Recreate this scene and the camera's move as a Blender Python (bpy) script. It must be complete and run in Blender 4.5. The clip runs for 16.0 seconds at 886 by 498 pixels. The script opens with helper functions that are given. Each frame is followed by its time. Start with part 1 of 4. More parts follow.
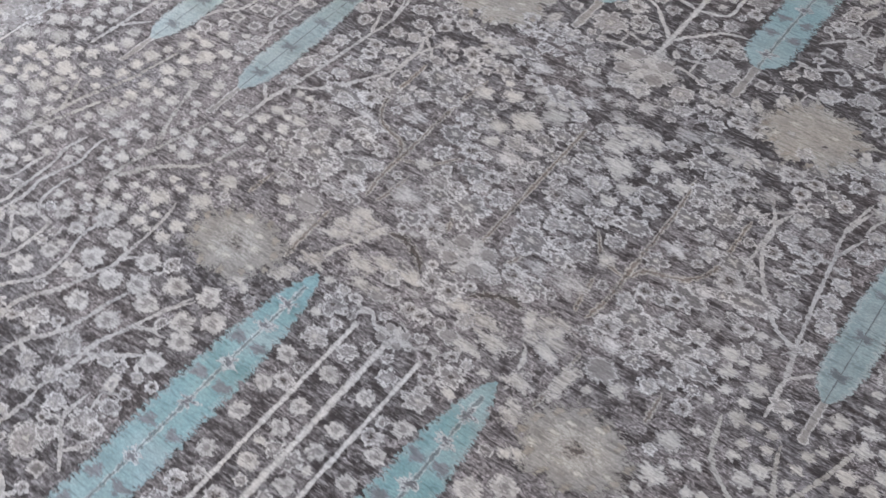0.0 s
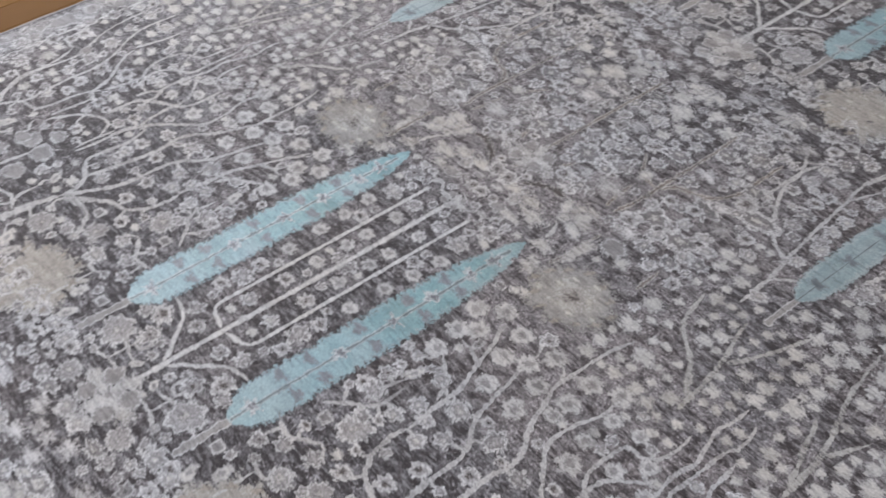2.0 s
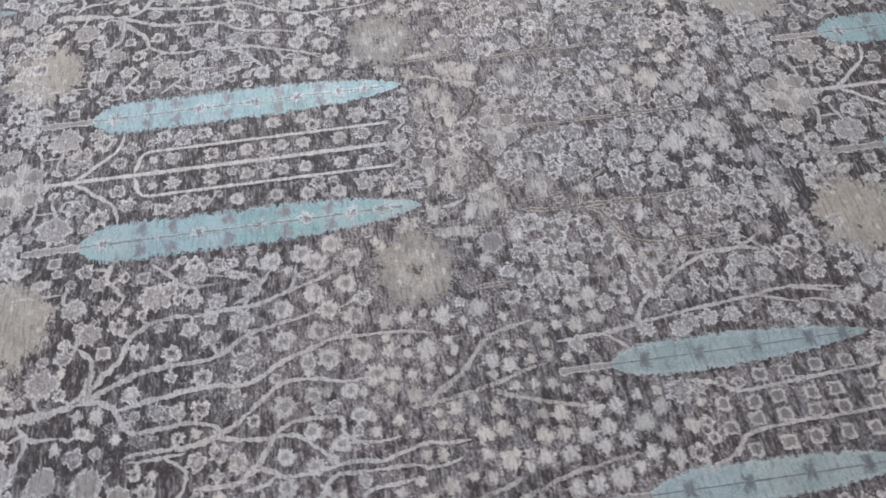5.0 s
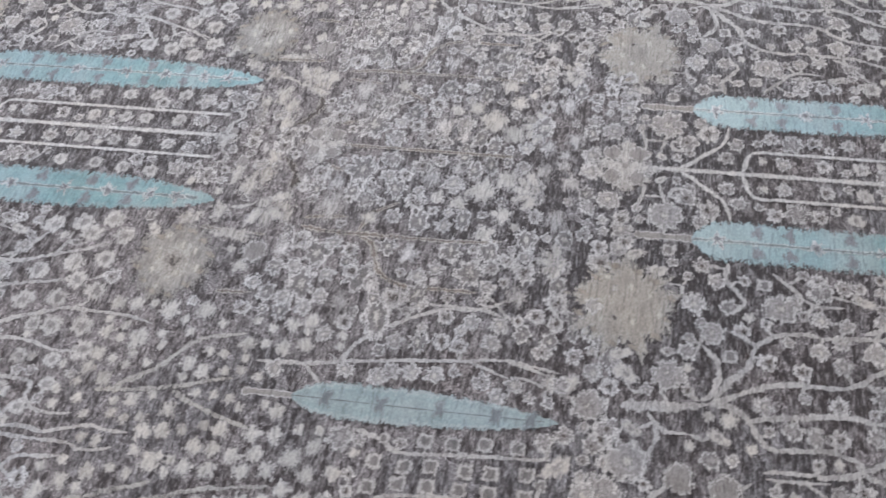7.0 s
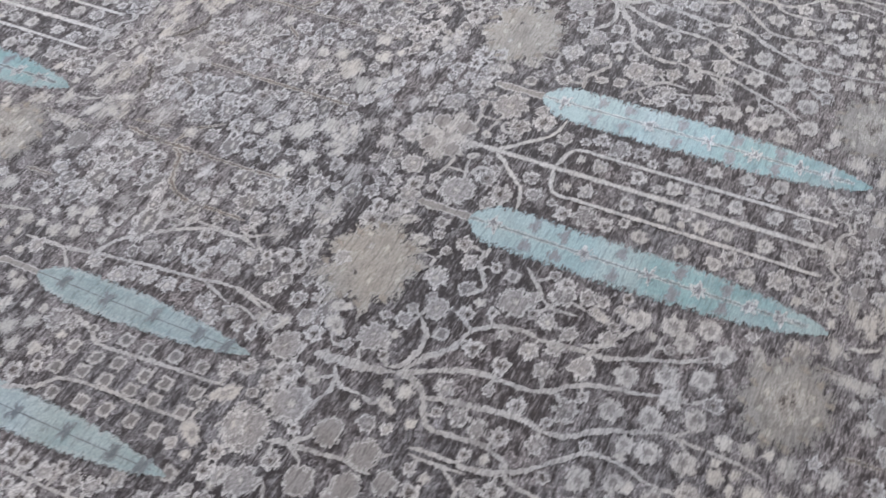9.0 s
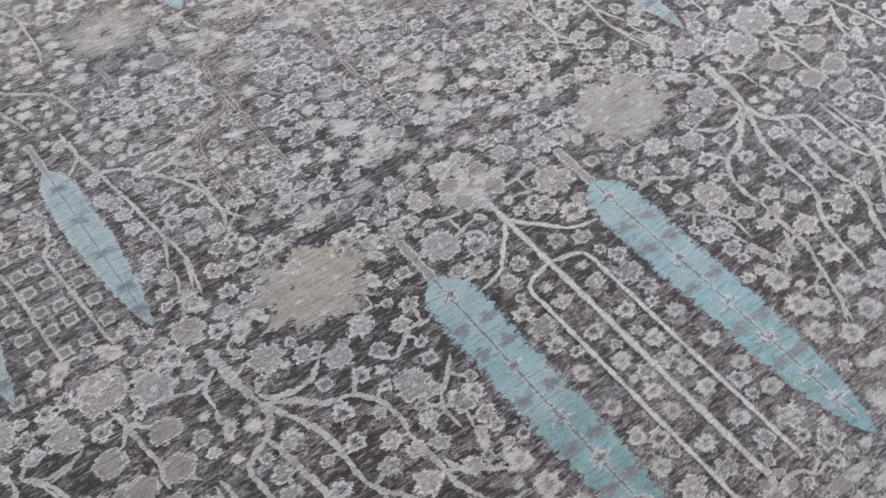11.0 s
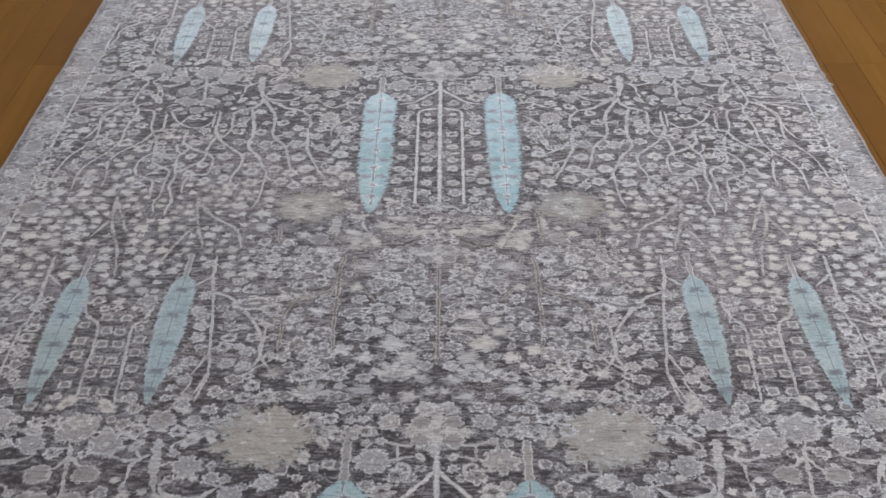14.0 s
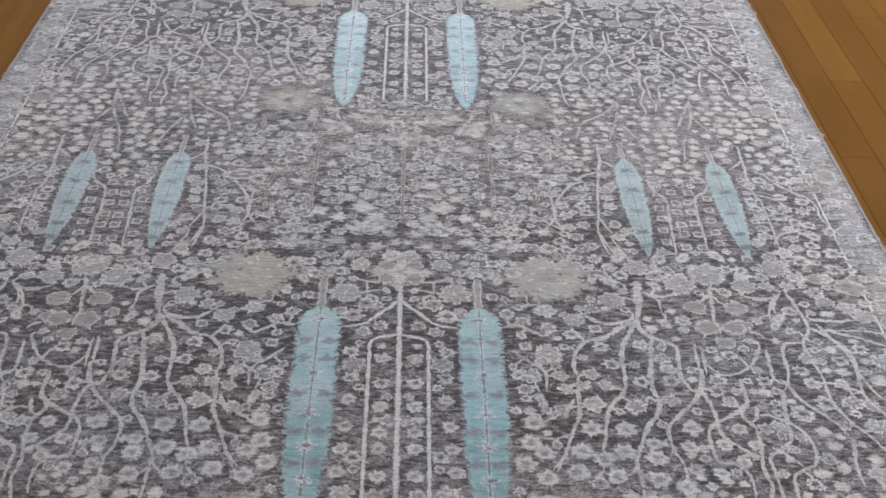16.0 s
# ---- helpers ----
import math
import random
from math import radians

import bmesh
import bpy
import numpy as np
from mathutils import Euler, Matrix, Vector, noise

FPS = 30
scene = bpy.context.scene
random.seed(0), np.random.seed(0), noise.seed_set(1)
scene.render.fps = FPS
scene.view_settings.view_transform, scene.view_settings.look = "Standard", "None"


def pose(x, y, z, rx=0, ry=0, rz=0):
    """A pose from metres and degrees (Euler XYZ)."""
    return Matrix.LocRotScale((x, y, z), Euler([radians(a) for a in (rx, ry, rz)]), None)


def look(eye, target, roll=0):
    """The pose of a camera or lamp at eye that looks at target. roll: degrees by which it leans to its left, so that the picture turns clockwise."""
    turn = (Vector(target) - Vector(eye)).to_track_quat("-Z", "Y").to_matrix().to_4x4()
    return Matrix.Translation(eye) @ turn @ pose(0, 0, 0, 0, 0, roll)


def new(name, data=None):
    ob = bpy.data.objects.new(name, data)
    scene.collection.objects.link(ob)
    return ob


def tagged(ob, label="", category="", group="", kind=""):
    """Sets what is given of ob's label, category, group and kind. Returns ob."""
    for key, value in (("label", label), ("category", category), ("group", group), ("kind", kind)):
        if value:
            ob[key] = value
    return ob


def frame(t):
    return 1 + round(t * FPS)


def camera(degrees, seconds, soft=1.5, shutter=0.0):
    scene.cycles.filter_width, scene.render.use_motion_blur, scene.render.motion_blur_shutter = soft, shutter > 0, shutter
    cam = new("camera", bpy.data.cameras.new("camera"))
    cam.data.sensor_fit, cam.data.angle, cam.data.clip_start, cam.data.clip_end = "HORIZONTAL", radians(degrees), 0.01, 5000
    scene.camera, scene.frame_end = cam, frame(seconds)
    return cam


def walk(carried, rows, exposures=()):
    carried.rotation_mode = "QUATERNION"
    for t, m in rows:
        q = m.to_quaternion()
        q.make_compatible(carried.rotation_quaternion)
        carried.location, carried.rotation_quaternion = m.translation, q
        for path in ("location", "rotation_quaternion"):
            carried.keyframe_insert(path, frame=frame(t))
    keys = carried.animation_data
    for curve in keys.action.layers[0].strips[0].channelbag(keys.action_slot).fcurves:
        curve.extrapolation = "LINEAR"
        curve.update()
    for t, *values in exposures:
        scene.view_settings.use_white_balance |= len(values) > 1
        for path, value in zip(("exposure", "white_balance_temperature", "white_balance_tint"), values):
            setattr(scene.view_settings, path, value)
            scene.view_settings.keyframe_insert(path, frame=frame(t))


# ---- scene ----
cam = camera(43.6, 16.0, soft=1.5, shutter=0.3)
PATH = [
    (0, (-0.671, 0.801, 1.435), (0.093, -0.234, -0.097), -0.2),
    (0.5, (-0.8, 0.856, 1.439), (0.016, -0.133, -0.096), 0.9),
    (1, (-0.941, 0.998, 1.446), (-0.052, -0.006, -0.038), 0.7),
    (1.5, (-1.101, 1.043, 1.485), (-0.128, 0.038, 0.056), -0.5),
    (1.7, (-1.183, 1.023, 1.477), (-0.133, 0.038, 0.088), -0.5),
    (2, (-1.297, 0.999, 1.443), (-0.134, 0.156, 0.051), -3.5),
    (2.5, (-1.401, 0.897, 1.455), (-0.153, 0.244, 0.036), -6.9),
    (3, (-1.357, 0.776, 1.452), (-0.109, 0.33, -0.047), -9.8),
    (3.5, (-1.444, 0.593, 1.444), (-0.115, 0.266, -0.014), -10.6),
    (4, (-1.586, 0.433, 1.462), (-0.243, 0.172, 0.003), -8.1),
    (4.2, (-1.604, 0.384, 1.467), (-0.264, 0.125, 0.005), -6.6),
    (6.3, (-1.66, -0.461, 1.523), (-0.348, -0.263, 0.026), -4.6),
    (6.5, (-1.654, -0.525, 1.51), (-0.333, -0.293, 0.027), -5.3),
    (7, (-1.573, -0.739, 1.502), (-0.266, -0.462, 0.014), -4.0),
    (7.5, (-1.545, -0.923, 1.502), (-0.268, -0.579, 0.002), -2.6),
    (8, (-1.605, -1.183, 1.507), (-0.386, -0.668, 0.007), -2.7),
    (8.5, (-1.573, -1.368, 1.497), (-0.388, -0.784, -0.005), -6.1),
    (9, (-1.399, -1.48, 1.479), (-0.239, -0.878, -0.035), -2.8),
    (9.2, (-1.324, -1.513, 1.49), (-0.199, -0.882, -0.039), -2.4),
    (11.3, (-0.716, -1.893, 1.492), (-0.086, -0.784, -0.049), -3.3),
    (11.5, (-0.66, -1.927, 1.508), (-0.08, -0.753, -0.004), -4.0),
    (12, (-0.516, -2.144, 1.543), (-0.121, -0.759, 0.155), -6.2),
    (12.5, (-0.404, -2.221, 1.561), (-0.098, -0.759, 0.232), -4.6),
    (13, (-0.25, -2.184, 1.57), (-0.04, -0.67, 0.281), -2.8),
    (13.5, (-0.102, -2.201, 1.602), (0.005, -0.636, 0.361), -0.7),
    (14, (0.021, -2.347, 1.612), (0.013, -0.736, 0.426), -0.2),
    (14.5, (0.016, -2.441, 1.607), (0.014, -0.84, 0.409), 0.7),
    (15, (-0.074, -2.565, 1.605), (0.022, -0.99, 0.376), 2.7),
    (15.5, (-0.068, -2.671, 1.618), (0.059, -1.09, 0.399), 3.7),
    (16, (0.016, -2.825, 1.619), (0.079, -1.23, 0.414), 2.3),
]
EXPOSURES = [(0.0, 0.12), (2.8, 0.04), (4.0, 0.07), (6.5, 0.20), (9.0, 0.31), (12.5, 0.14), (13.5, 0.02), (14.6, 0.0), (16.0, 0.16)]
NORTH_WATTS, EAST_WATTS, WEST_WATTS = 68.0, 114.0, 33.0
TEAL_GLOSS = (0.46, 0.75)
walk(cam, [(t, look(eye, target, roll)) for t, eye, target, roll in PATH], EXPOSURES)

# ---- light ----
world = bpy.data.worlds.new("daylight")
scene.world = world
world.use_nodes = True
wn, wl = world.node_tree.nodes, world.node_tree.links
sky = wn.new("ShaderNodeTexSky")
sky.sky_type, sky.sun_disc, sky.sun_elevation, sky.sun_rotation = "NISHITA", False, radians(48), radians(200)
wl.new(sky.outputs[0], wn["Background"].inputs[0])
wn["Background"].inputs[1].default_value = 0.12


def opening_light(name, where, toward, width, height, watts):
    """An area lamp in one unseen wall opening, for the sky light of the room."""
    d = bpy.data.lights.new(name, "AREA")
    d.shape, d.size, d.size_y, d.energy, d.color = "RECTANGLE", width, height, watts, (0.912, 0.947, 1.0)
    ob = new(name, d)
    ob.matrix_world = look(where, toward)
    return ob


# North and east windows are unseen, assumed from sheen and brighter far sides.
opening_light("window_light_north", (0.0, 3.55, 1.55), (0.0, 0.0, 0.6), 3.4, 1.7, NORTH_WATTS)
opening_light("window_light_east", (3.35, -0.2, 1.55), (0.0, -0.2, 0.6), 3.0, 1.7, EAST_WATTS)
# Added west fill to even the light; no window is known there.
opening_light("added_fill_west", (-3.35, 0.3, 1.55), (0.0, 0.3, 0.6), 2.4, 1.7, WEST_WATTS)

# ---- materials ----
FIELD_DARK, FIELD_MID = (0.050, 0.041, 0.042), (0.218, 0.206, 0.210)


class Nodes:
    """Short hand for the nodes of one material."""

    def __init__(self, name):
        self.mat = bpy.data.materials.new(name)
        self.mat.use_nodes = True
        self.tree = self.mat.node_tree
        self.bsdf = self.tree.nodes["Principled BSDF"]

    def add(self, kind, **settings):
        n = self.tree.nodes.new(kind)
        for key, value in settings.items():
            setattr(n, key, value)
        return n

    def link(self, a, b):
        self.tree.links.new(a, b)

    def place(self, sx, sy, sz=1.0):
        """World place, stretched."""
        g, m = self.add("ShaderNodeNewGeometry"), self.add("ShaderNodeVectorMath", operation="MULTIPLY")
        m.inputs[1].default_value = (sx, sy, sz)
        self.link(g.outputs["Position"], m.inputs[0])
        return m.outputs[0]

    def noise(self, vector, scale=1.0, detail=3.0, rough=0.55):
        n = self.add("ShaderNodeTexNoise")
        n.inputs["Scale"].default_value, n.inputs["Detail"].default_value, n.inputs["Roughness"].default_value = scale, detail, rough
        self.link(vector, n.inputs["Vector"])
        return n.outputs[0]

    def math(self, op, a, b=None, c=None):
        n = self.add("ShaderNodeMath", operation=op)
        for i, v in enumerate((a, b, c)):
            if v is None:
                continue
            if isinstance(v, (int, float)):
                n.inputs[i].default_value = v
            else:
                self.link(v, n.inputs[i])
        return n.outputs[0]

    def steps(self, value, low, high, out_low=0.0, out_high=1.0):
        n = self.add("ShaderNodeMapRange", interpolation_type="SMOOTHSTEP")
        for i, v in enumerate((low, high, out_low, out_high)):
            n.inputs[i + 1].default_value = v
        self.link(value, n.inputs[0])
        return n.outputs[0]

    def mix(self, fac, a, b, blend="MIX"):
        n = self.add("ShaderNodeMix", data_type="RGBA", blend_type=blend)
        for i, v in ((0, fac), (6, a), (7, b)):
            if isinstance(v, (int, float)):
                n.inputs[i].default_value = v
            elif isinstance(v, tuple):
                n.inputs[i].default_value = (*v, 1)
            else:
                self.link(v, n.inputs[i])
        return n.outputs[2]

    def bump(self, height, strength, distance):
        n = self.add("ShaderNodeBump")
        n.inputs["Strength"].default_value, n.inputs["Distance"].default_value = strength, distance
        self.link(height, n.inputs["Height"])
        self.link(n.outputs[0], self.bsdf.inputs["Normal"])


def dashes(n, along, across, low=0.40, high=0.60):
    """Short flecks that run with the weft."""
    return n.steps(n.noise(n.place(along, across), 1.0, 2, 0.6), low, high)


def ground_colour(n):
    """The charcoal ground of the weave: weft streaks, worn lighter in drifts, with broken scraps of faded pattern."""
    streak = n.noise(n.place(27, 92), 1.0, 4, 0.68)
    blotch = n.noise(n.place(40, 62), 1.0, 3, 0.6)
    drift = n.noise(n.place(1.9, 2.6), 1.0, 2, 0.5)
    v = n.math("ADD", n.math("MULTIPLY", streak, 0.6), n.math("MULTIPLY", blotch, 0.4))
    v = n.math("ADD", v, n.math("MULTIPLY", n.math("SUBTRACT", drift, 0.5), 0.30))
    phase = n.math("COSINE", n.math("MULTIPLY", n.math("SUBTRACT", n.place_y(), 0.62), 2 * math.pi / 1.544))
    v = n.math("SUBTRACT", v, n.math("MULTIPLY", phase, 0.026))
    c = n.mix(n.steps(v, 0.41, 0.61), FIELD_DARK, FIELD_MID)
    shape = n.noise(n.place(31, 40), 1.0, 3, 0.62)
    keep = n.steps(n.math("SUBTRACT", n.noise(n.place(9, 12), 1.0, 3, 0.6), n.math("MULTIPLY", phase, 0.035)), 0.44, 0.56)
    inside = n.math("MULTIPLY", n.steps(shape, 0.515, 0.545), keep)
    c = n.mix(n.math("MULTIPLY", inside, 0.44), c, (0.262, 0.246, 0.252))
    rim = n.math("MULTIPLY", n.steps(n.math("ABSOLUTE", n.math("SUBTRACT", shape, 0.525)), 0.008, 0.030, 1.0, 0.0), keep)
    c = n.mix(n.math("MULTIPLY", rim, 0.62), c, (0.455, 0.432, 0.440))
    pepper = n.steps(n.noise(n.place(170, 240), 1.0, 3, 0.75), 0.40, 0.60)
    c = n.mix(1.0, c, n.mix(pepper, (0.64, 0.625, 0.62), (1.34, 1.325, 1.335)), "MULTIPLY")
    c = n.mix(1.0, c, n.mix(dashes(n, 62, 390), (0.74, 0.73, 0.73), (1.20, 1.20, 1.21)), "MULTIPLY")
    fleck = n.math("MULTIPLY", dashes(n, 30, 165, 0.53, 0.61), n.steps(n.noise(n.place(7, 11), 1.0, 2), 0.38, 0.58, 0.45, 1.0))
    c = n.mix(n.math("MULTIPLY", fleck, 0.90), c, (0.042, 0.035, 0.036))
    c = n.mix(n.math("MULTIPLY", dashes(n, 34, 190, 0.585, 0.65), 0.55), c, (0.37, 0.353, 0.358))
    tint = n.steps(n.math("ADD", n.noise(n.place(2.3, 3.1), 1.0, 2), n.math("MULTIPLY", phase, -0.05)), 0.38, 0.62)
    return n.mix(0.5, c, n.mix(tint, (0.96, 0.985, 1.04), (1.06, 0.985, 0.985)), "MULTIPLY")


def woven(name, bands, wear=0.3, fray=0.45, edge=0.26, spread=0.16, gloss=None, abrash=0.0, drag=1.0, foot=None):
    """Wool motifs. bands: colours from the outline to the heart, each with the depth at which it begins. The edges fray
    along the knots of the weave and worn places let the ground through."""
    n = Nodes(name)
    depth = n.add("ShaderNodeAttribute", attribute_name="depth").outputs["Fac"]
    knots = n.math("ADD", n.math("MULTIPLY", n.noise(n.place(170, 280), 1.0, 3, 0.75), 0.55), n.math("MULTIPLY", n.noise(n.place(48 / drag, 105 * drag), 1.0, 2, 0.6), 0.45))
    d = n.math("ADD", depth, n.math("MULTIPLY", n.math("SUBTRACT", n.steps(knots, 0.34, 0.66), 0.5), fray * 1.5))
    col = bands[0][1]
    for start, colour in bands[1:]:
        col = n.mix(n.steps(d, start - 0.05, start + 0.05), col, colour)
    if abrash:
        bar = n.steps(n.noise(n.place(2.5, 13), 1.0, 3, 0.6), 0.42, 0.66)
        col = n.mix(n.math("MULTIPLY", bar, abrash), col, n.mix(1.0, col, (0.66, 0.73, 0.71), "MULTIPLY"))
        fade = n.steps(n.noise(n.place(3.1, 7), 1.0, 2, 0.5), 0.45, 0.62)
        col = n.mix(n.math("MULTIPLY", fade, abrash * 0.6), col, (0.40, 0.45, 0.465))
    if foot:
        sep = n.add("ShaderNodeSeparateXYZ")
        n.link(n.add("ShaderNodeTexCoord").outputs["Object"], sep.inputs[0])
        along = n.math("ADD", sep.outputs[1], n.math("MULTIPLY", n.math("SUBTRACT", n.noise(n.place(9, 22), 1.0, 3), 0.5), 0.35))
        col = n.mix(n.math("MULTIPLY", n.steps(along, -0.12, 0.30), 0.75), col, foot)
    rnd = n.add("ShaderNodeObjectInfo").outputs["Random"]
    isl = n.add("ShaderNodeNewGeometry").outputs["Random Per Island"]
    pick = n.math("FRACT", n.math("ADD", rnd, isl))
    tone = n.math("ADD", n.math("MULTIPLY", pick, spread), 1.0 - spread * 0.5)
    col = n.mix(1.0, col, n.mix(tone, (0, 0, 0), (1, 1, 1)), "MULTIPLY")
    hue = n.steps(n.noise(n.place(3.4, 4.4), 1.0, 2), 0.36, 0.64)
    col = n.mix(0.5, col, n.mix(hue, (0.95, 0.985, 1.045), (1.05, 0.995, 0.945)), "MULTIPLY")
    streak = n.noise(n.place(36, 210), 1.0, 3, 0.66)
    patch = n.noise(n.place(14, 21), 1.0, 4, 0.6)
    w = n.math("ADD", n.math("MULTIPLY", streak, 0.6), n.math("MULTIPLY", patch, 0.4))
    worn = n.math("MULTIPLY", n.steps(w, 0.47, 0.61), wear)
    grain = n.noise(n.place(190, 270), 1.0, 3, 0.75)
    shade = n.math("ADD", n.math("MULTIPLY", grain, 0.6), n.math("MULTIPLY", streak, 0.4))
    col = n.mix(1.0, col, n.mix(n.steps(shade, 0.40, 0.60), (0.81, 0.805, 0.805), (1.16, 1.16, 1.165)), "MULTIPLY")
    n.link(col, n.bsdf.inputs["Base Color"])
    weft = n.math("MULTIPLY", dashes(n, 30, 165, 0.53, 0.61), 0.25 if gloss else 0.32)
    worn = n.math("MAXIMUM", worn, weft)
    cover = n.math("MULTIPLY", n.steps(d, edge - 0.07, edge + 0.07), n.math("SUBTRACT", 1.0, worn))
    n.link(cover, n.bsdf.inputs["Alpha"])
    finish_wool(n, grain)
    if gloss:
        n.bsdf.inputs["Roughness"].default_value, n.bsdf.inputs["Specular IOR Level"].default_value = gloss
        n.bsdf.inputs["Coat Weight"].default_value, n.bsdf.inputs["Coat Roughness"].default_value = 0.12, 0.42
        n.bsdf.inputs["Sheen Weight"].default_value, n.bsdf.inputs["Sheen Roughness"].default_value = 0.5, 0.32
        n.bsdf.inputs["Sheen Tint"].default_value = (0.95, 0.97, 1.0, 1)
    return n.mat


def finish_wool(n, grain):
    rib = n.math("SINE", n.math("MULTIPLY", n.place_y(), 2 * math.pi / 0.0042))
    n.bump(n.math("ADD", n.math("MULTIPLY", grain, 0.6), n.math("MULTIPLY", rib, 0.22)), 0.38, 0.0012)
    n.bsdf.inputs["Roughness"].default_value = 0.78
    n.bsdf.inputs["Specular IOR Level"].default_value = 0.27
    n.bsdf.inputs["Sheen Weight"].default_value = 0.15
    n.bsdf.inputs["Sheen Roughness"].default_value = 0.45


def place_y(self):
    s, g = self.add("ShaderNodeSeparateXYZ"), self.add("ShaderNodeNewGeometry")
    self.link(g.outputs["Position"], s.inputs[0])
    return s.outputs[1]


Nodes.place_y = place_y


def field_material():
    n = Nodes("charcoal_weave")
    c = ground_colour(n)
    grain = n.noise(n.place(330, 460), 1.0, 2, 0.7)
    c = n.mix(1.0, c, n.mix(n.steps(grain, 0.25, 0.75), (0.8, 0.8, 0.8), (1.18, 1.18, 1.18)), "MULTIPLY")
    n.link(c, n.bsdf.inputs["Base Color"])
    finish_wool(n, grain)
    return n.mat


def wood_material():
    n = Nodes("honey_wood")
    rnd = n.add("ShaderNodeObjectInfo").outputs["Random"]
    isl = n.add("ShaderNodeNewGeometry").outputs["Random Per Island"]
    pick = n.math("FRACT", n.math("ADD", rnd, isl))
    g = n.add("ShaderNodeVectorMath", operation="ADD")
    n.link(n.place(30, 1.6), g.inputs[0])
    shift = n.add("ShaderNodeCombineXYZ")
    n.link(n.math("MULTIPLY", pick, 40.0), shift.inputs[2])
    n.link(shift.outputs[0], g.inputs[1])
    grain = n.noise(g.outputs[0], 1.0, 5, 0.6)
    cloud = n.noise(n.place(5, 2.2), 1.0, 3)
    c = n.mix(n.steps(pick, 0.0, 1.0), (0.148, 0.067, 0.0135), (0.176, 0.083, 0.0168))
    c = n.mix(n.math("MULTIPLY", n.steps(pick, 0.88, 0.92), 0.6), c, (0.098, 0.040, 0.010))
    c = n.mix(n.math("MULTIPLY", n.steps(grain, 0.3, 0.75), 0.7), c, (0.126, 0.056, 0.011))
    c = n.mix(n.math("MULTIPLY", n.steps(cloud, 0.35, 0.7), 0.35), c, (0.182, 0.085, 0.022))
    n.link(c, n.bsdf.inputs["Base Color"])
    n.bsdf.inputs["Roughness"].default_value = 0.5
    n.bsdf.inputs["Specular IOR Level"].default_value = 0.03
    n.bump(grain, 0.12, 0.001)
    return n.mat


def plaster(name, colour):
    n = Nodes(name)
    s = n.noise(n.place(30, 30, 30), 1.0, 4)
    n.link(n.mix(n.math("MULTIPLY", s, 0.25), colour, tuple(0.8 * v for v in colour)), n.bsdf.inputs["Base Color"])
    n.bsdf.inputs["Roughness"].default_value = 0.9
    n.bump(s, 0.15, 0.002)
    return n.mat


FIELD = field_material()
C_PALE, C_GREY, C_LIGHT, C_CREAM = (0.60, 0.575, 0.580), (0.318, 0.298, 0.300), (0.430, 0.406, 0.409), (0.545, 0.513, 0.490)
C_RIM = (0.65, 0.627, 0.631)
C_DARK = (0.115, 0.098, 0.092)
FLOWER_A = woven("blossom_wool", ((0, C_RIM), (0.38, (0.345, 0.325, 0.328)), (0.80, C_CREAM)), 0.38, 0.46, 0.12, 0.34)
FLOWER_B = woven("dark_eyed_blossom_wool", ((0, C_RIM), (0.40, (0.39, 0.368, 0.372)), (0.74, C_DARK)), 0.38, 0.46, 0.12, 0.34)
FLOWER_C = woven("faded_blossom_wool", ((0, C_LIGHT), (0.55, C_PALE)), 0.55, 0.62, 0.22, 0.5, drag=1.3)
FLOWER_D = woven("dark_blossom_wool", ((0, C_RIM), (0.38, (0.25, 0.233, 0.236)), (0.72, C_LIGHT)), 0.38, 0.44, 0.12, 0.30)
EYE_PALE = woven("pale_eye_wool", ((0, C_LIGHT), (0.5, C_CREAM)), 0.30, 0.34, 0.16, 0.3)
EYE_DARK = woven("dark_eye_wool", ((0, C_LIGHT), (0.4, C_DARK)), 0.36, 0.34, 0.16, 0.3)
DISC = woven("pale_disc_wool", ((0, C_LIGHT), (0.18, (0.545, 0.521, 0.515)), (0.66, (0.315, 0.296, 0.295))), 0.42, 0.36, 0.13, 0.3)
FRAYED = woven("frayed_blossom_wool", ((0, (0.66, 0.636, 0.64)), (0.34, (0.225, 0.209, 0.212)), (0.80, C_CREAM)), 0.40, 0.34, 0.13, 0.4, drag=1.2)
ROSETTE = woven("rosette_wool", ((0, C_RIM), (0.26, C_GREY), (0.54, C_LIGHT), (0.70, (0.25, 0.233, 0.235)), (0.88, C_CREAM)), 0.36, 0.30, 0.11, 0.22)
PETAL = woven("petal_wool", ((0, C_RIM), (0.24, (0.300, 0.281, 0.279))), 0.34, 0.30, 0.12, 0.16)
SQUARE = woven("square_blossom_wool", ((0, (0.53, 0.508, 0.508)), (0.46, (0.240, 0.224, 0.226))), 0.40, 0.34, 0.12, 0.2)
VINE = woven("vine_wool", ((0, (0.54, 0.518, 0.515)), (0.60, (0.485, 0.463, 0.460))), 0.50, 0.60, 0.20, 0.10)
CREAM = woven("cream_wool", ((0, C_LIGHT), (0.45, C_CREAM)), 0.35, 0.42, 0.24, 0.22)
PALE_BLOSSOM = woven("pale_blossom_wool", ((0, C_LIGHT), (0.36, (0.565, 0.535, 0.513))), 0.40, 0.50, 0.20, 0.35, drag=1.1)
WORN_CREAM = woven("worn_cream_wool", ((0, C_LIGHT), (0.40, (0.52, 0.485, 0.46))), 0.55, 0.60, 0.26, 0.2)
BUD = woven("bud_wool", ((0, C_LIGHT), (0.36, C_CREAM), (0.74, C_GREY)), 0.32, 0.34, 0.18, 0.22)
STEM = woven("stem_wool", ((0, (0.48, 0.458, 0.454)), (0.50, (0.605, 0.583, 0.578))), 0.44, 0.40, 0.20, 0.10)
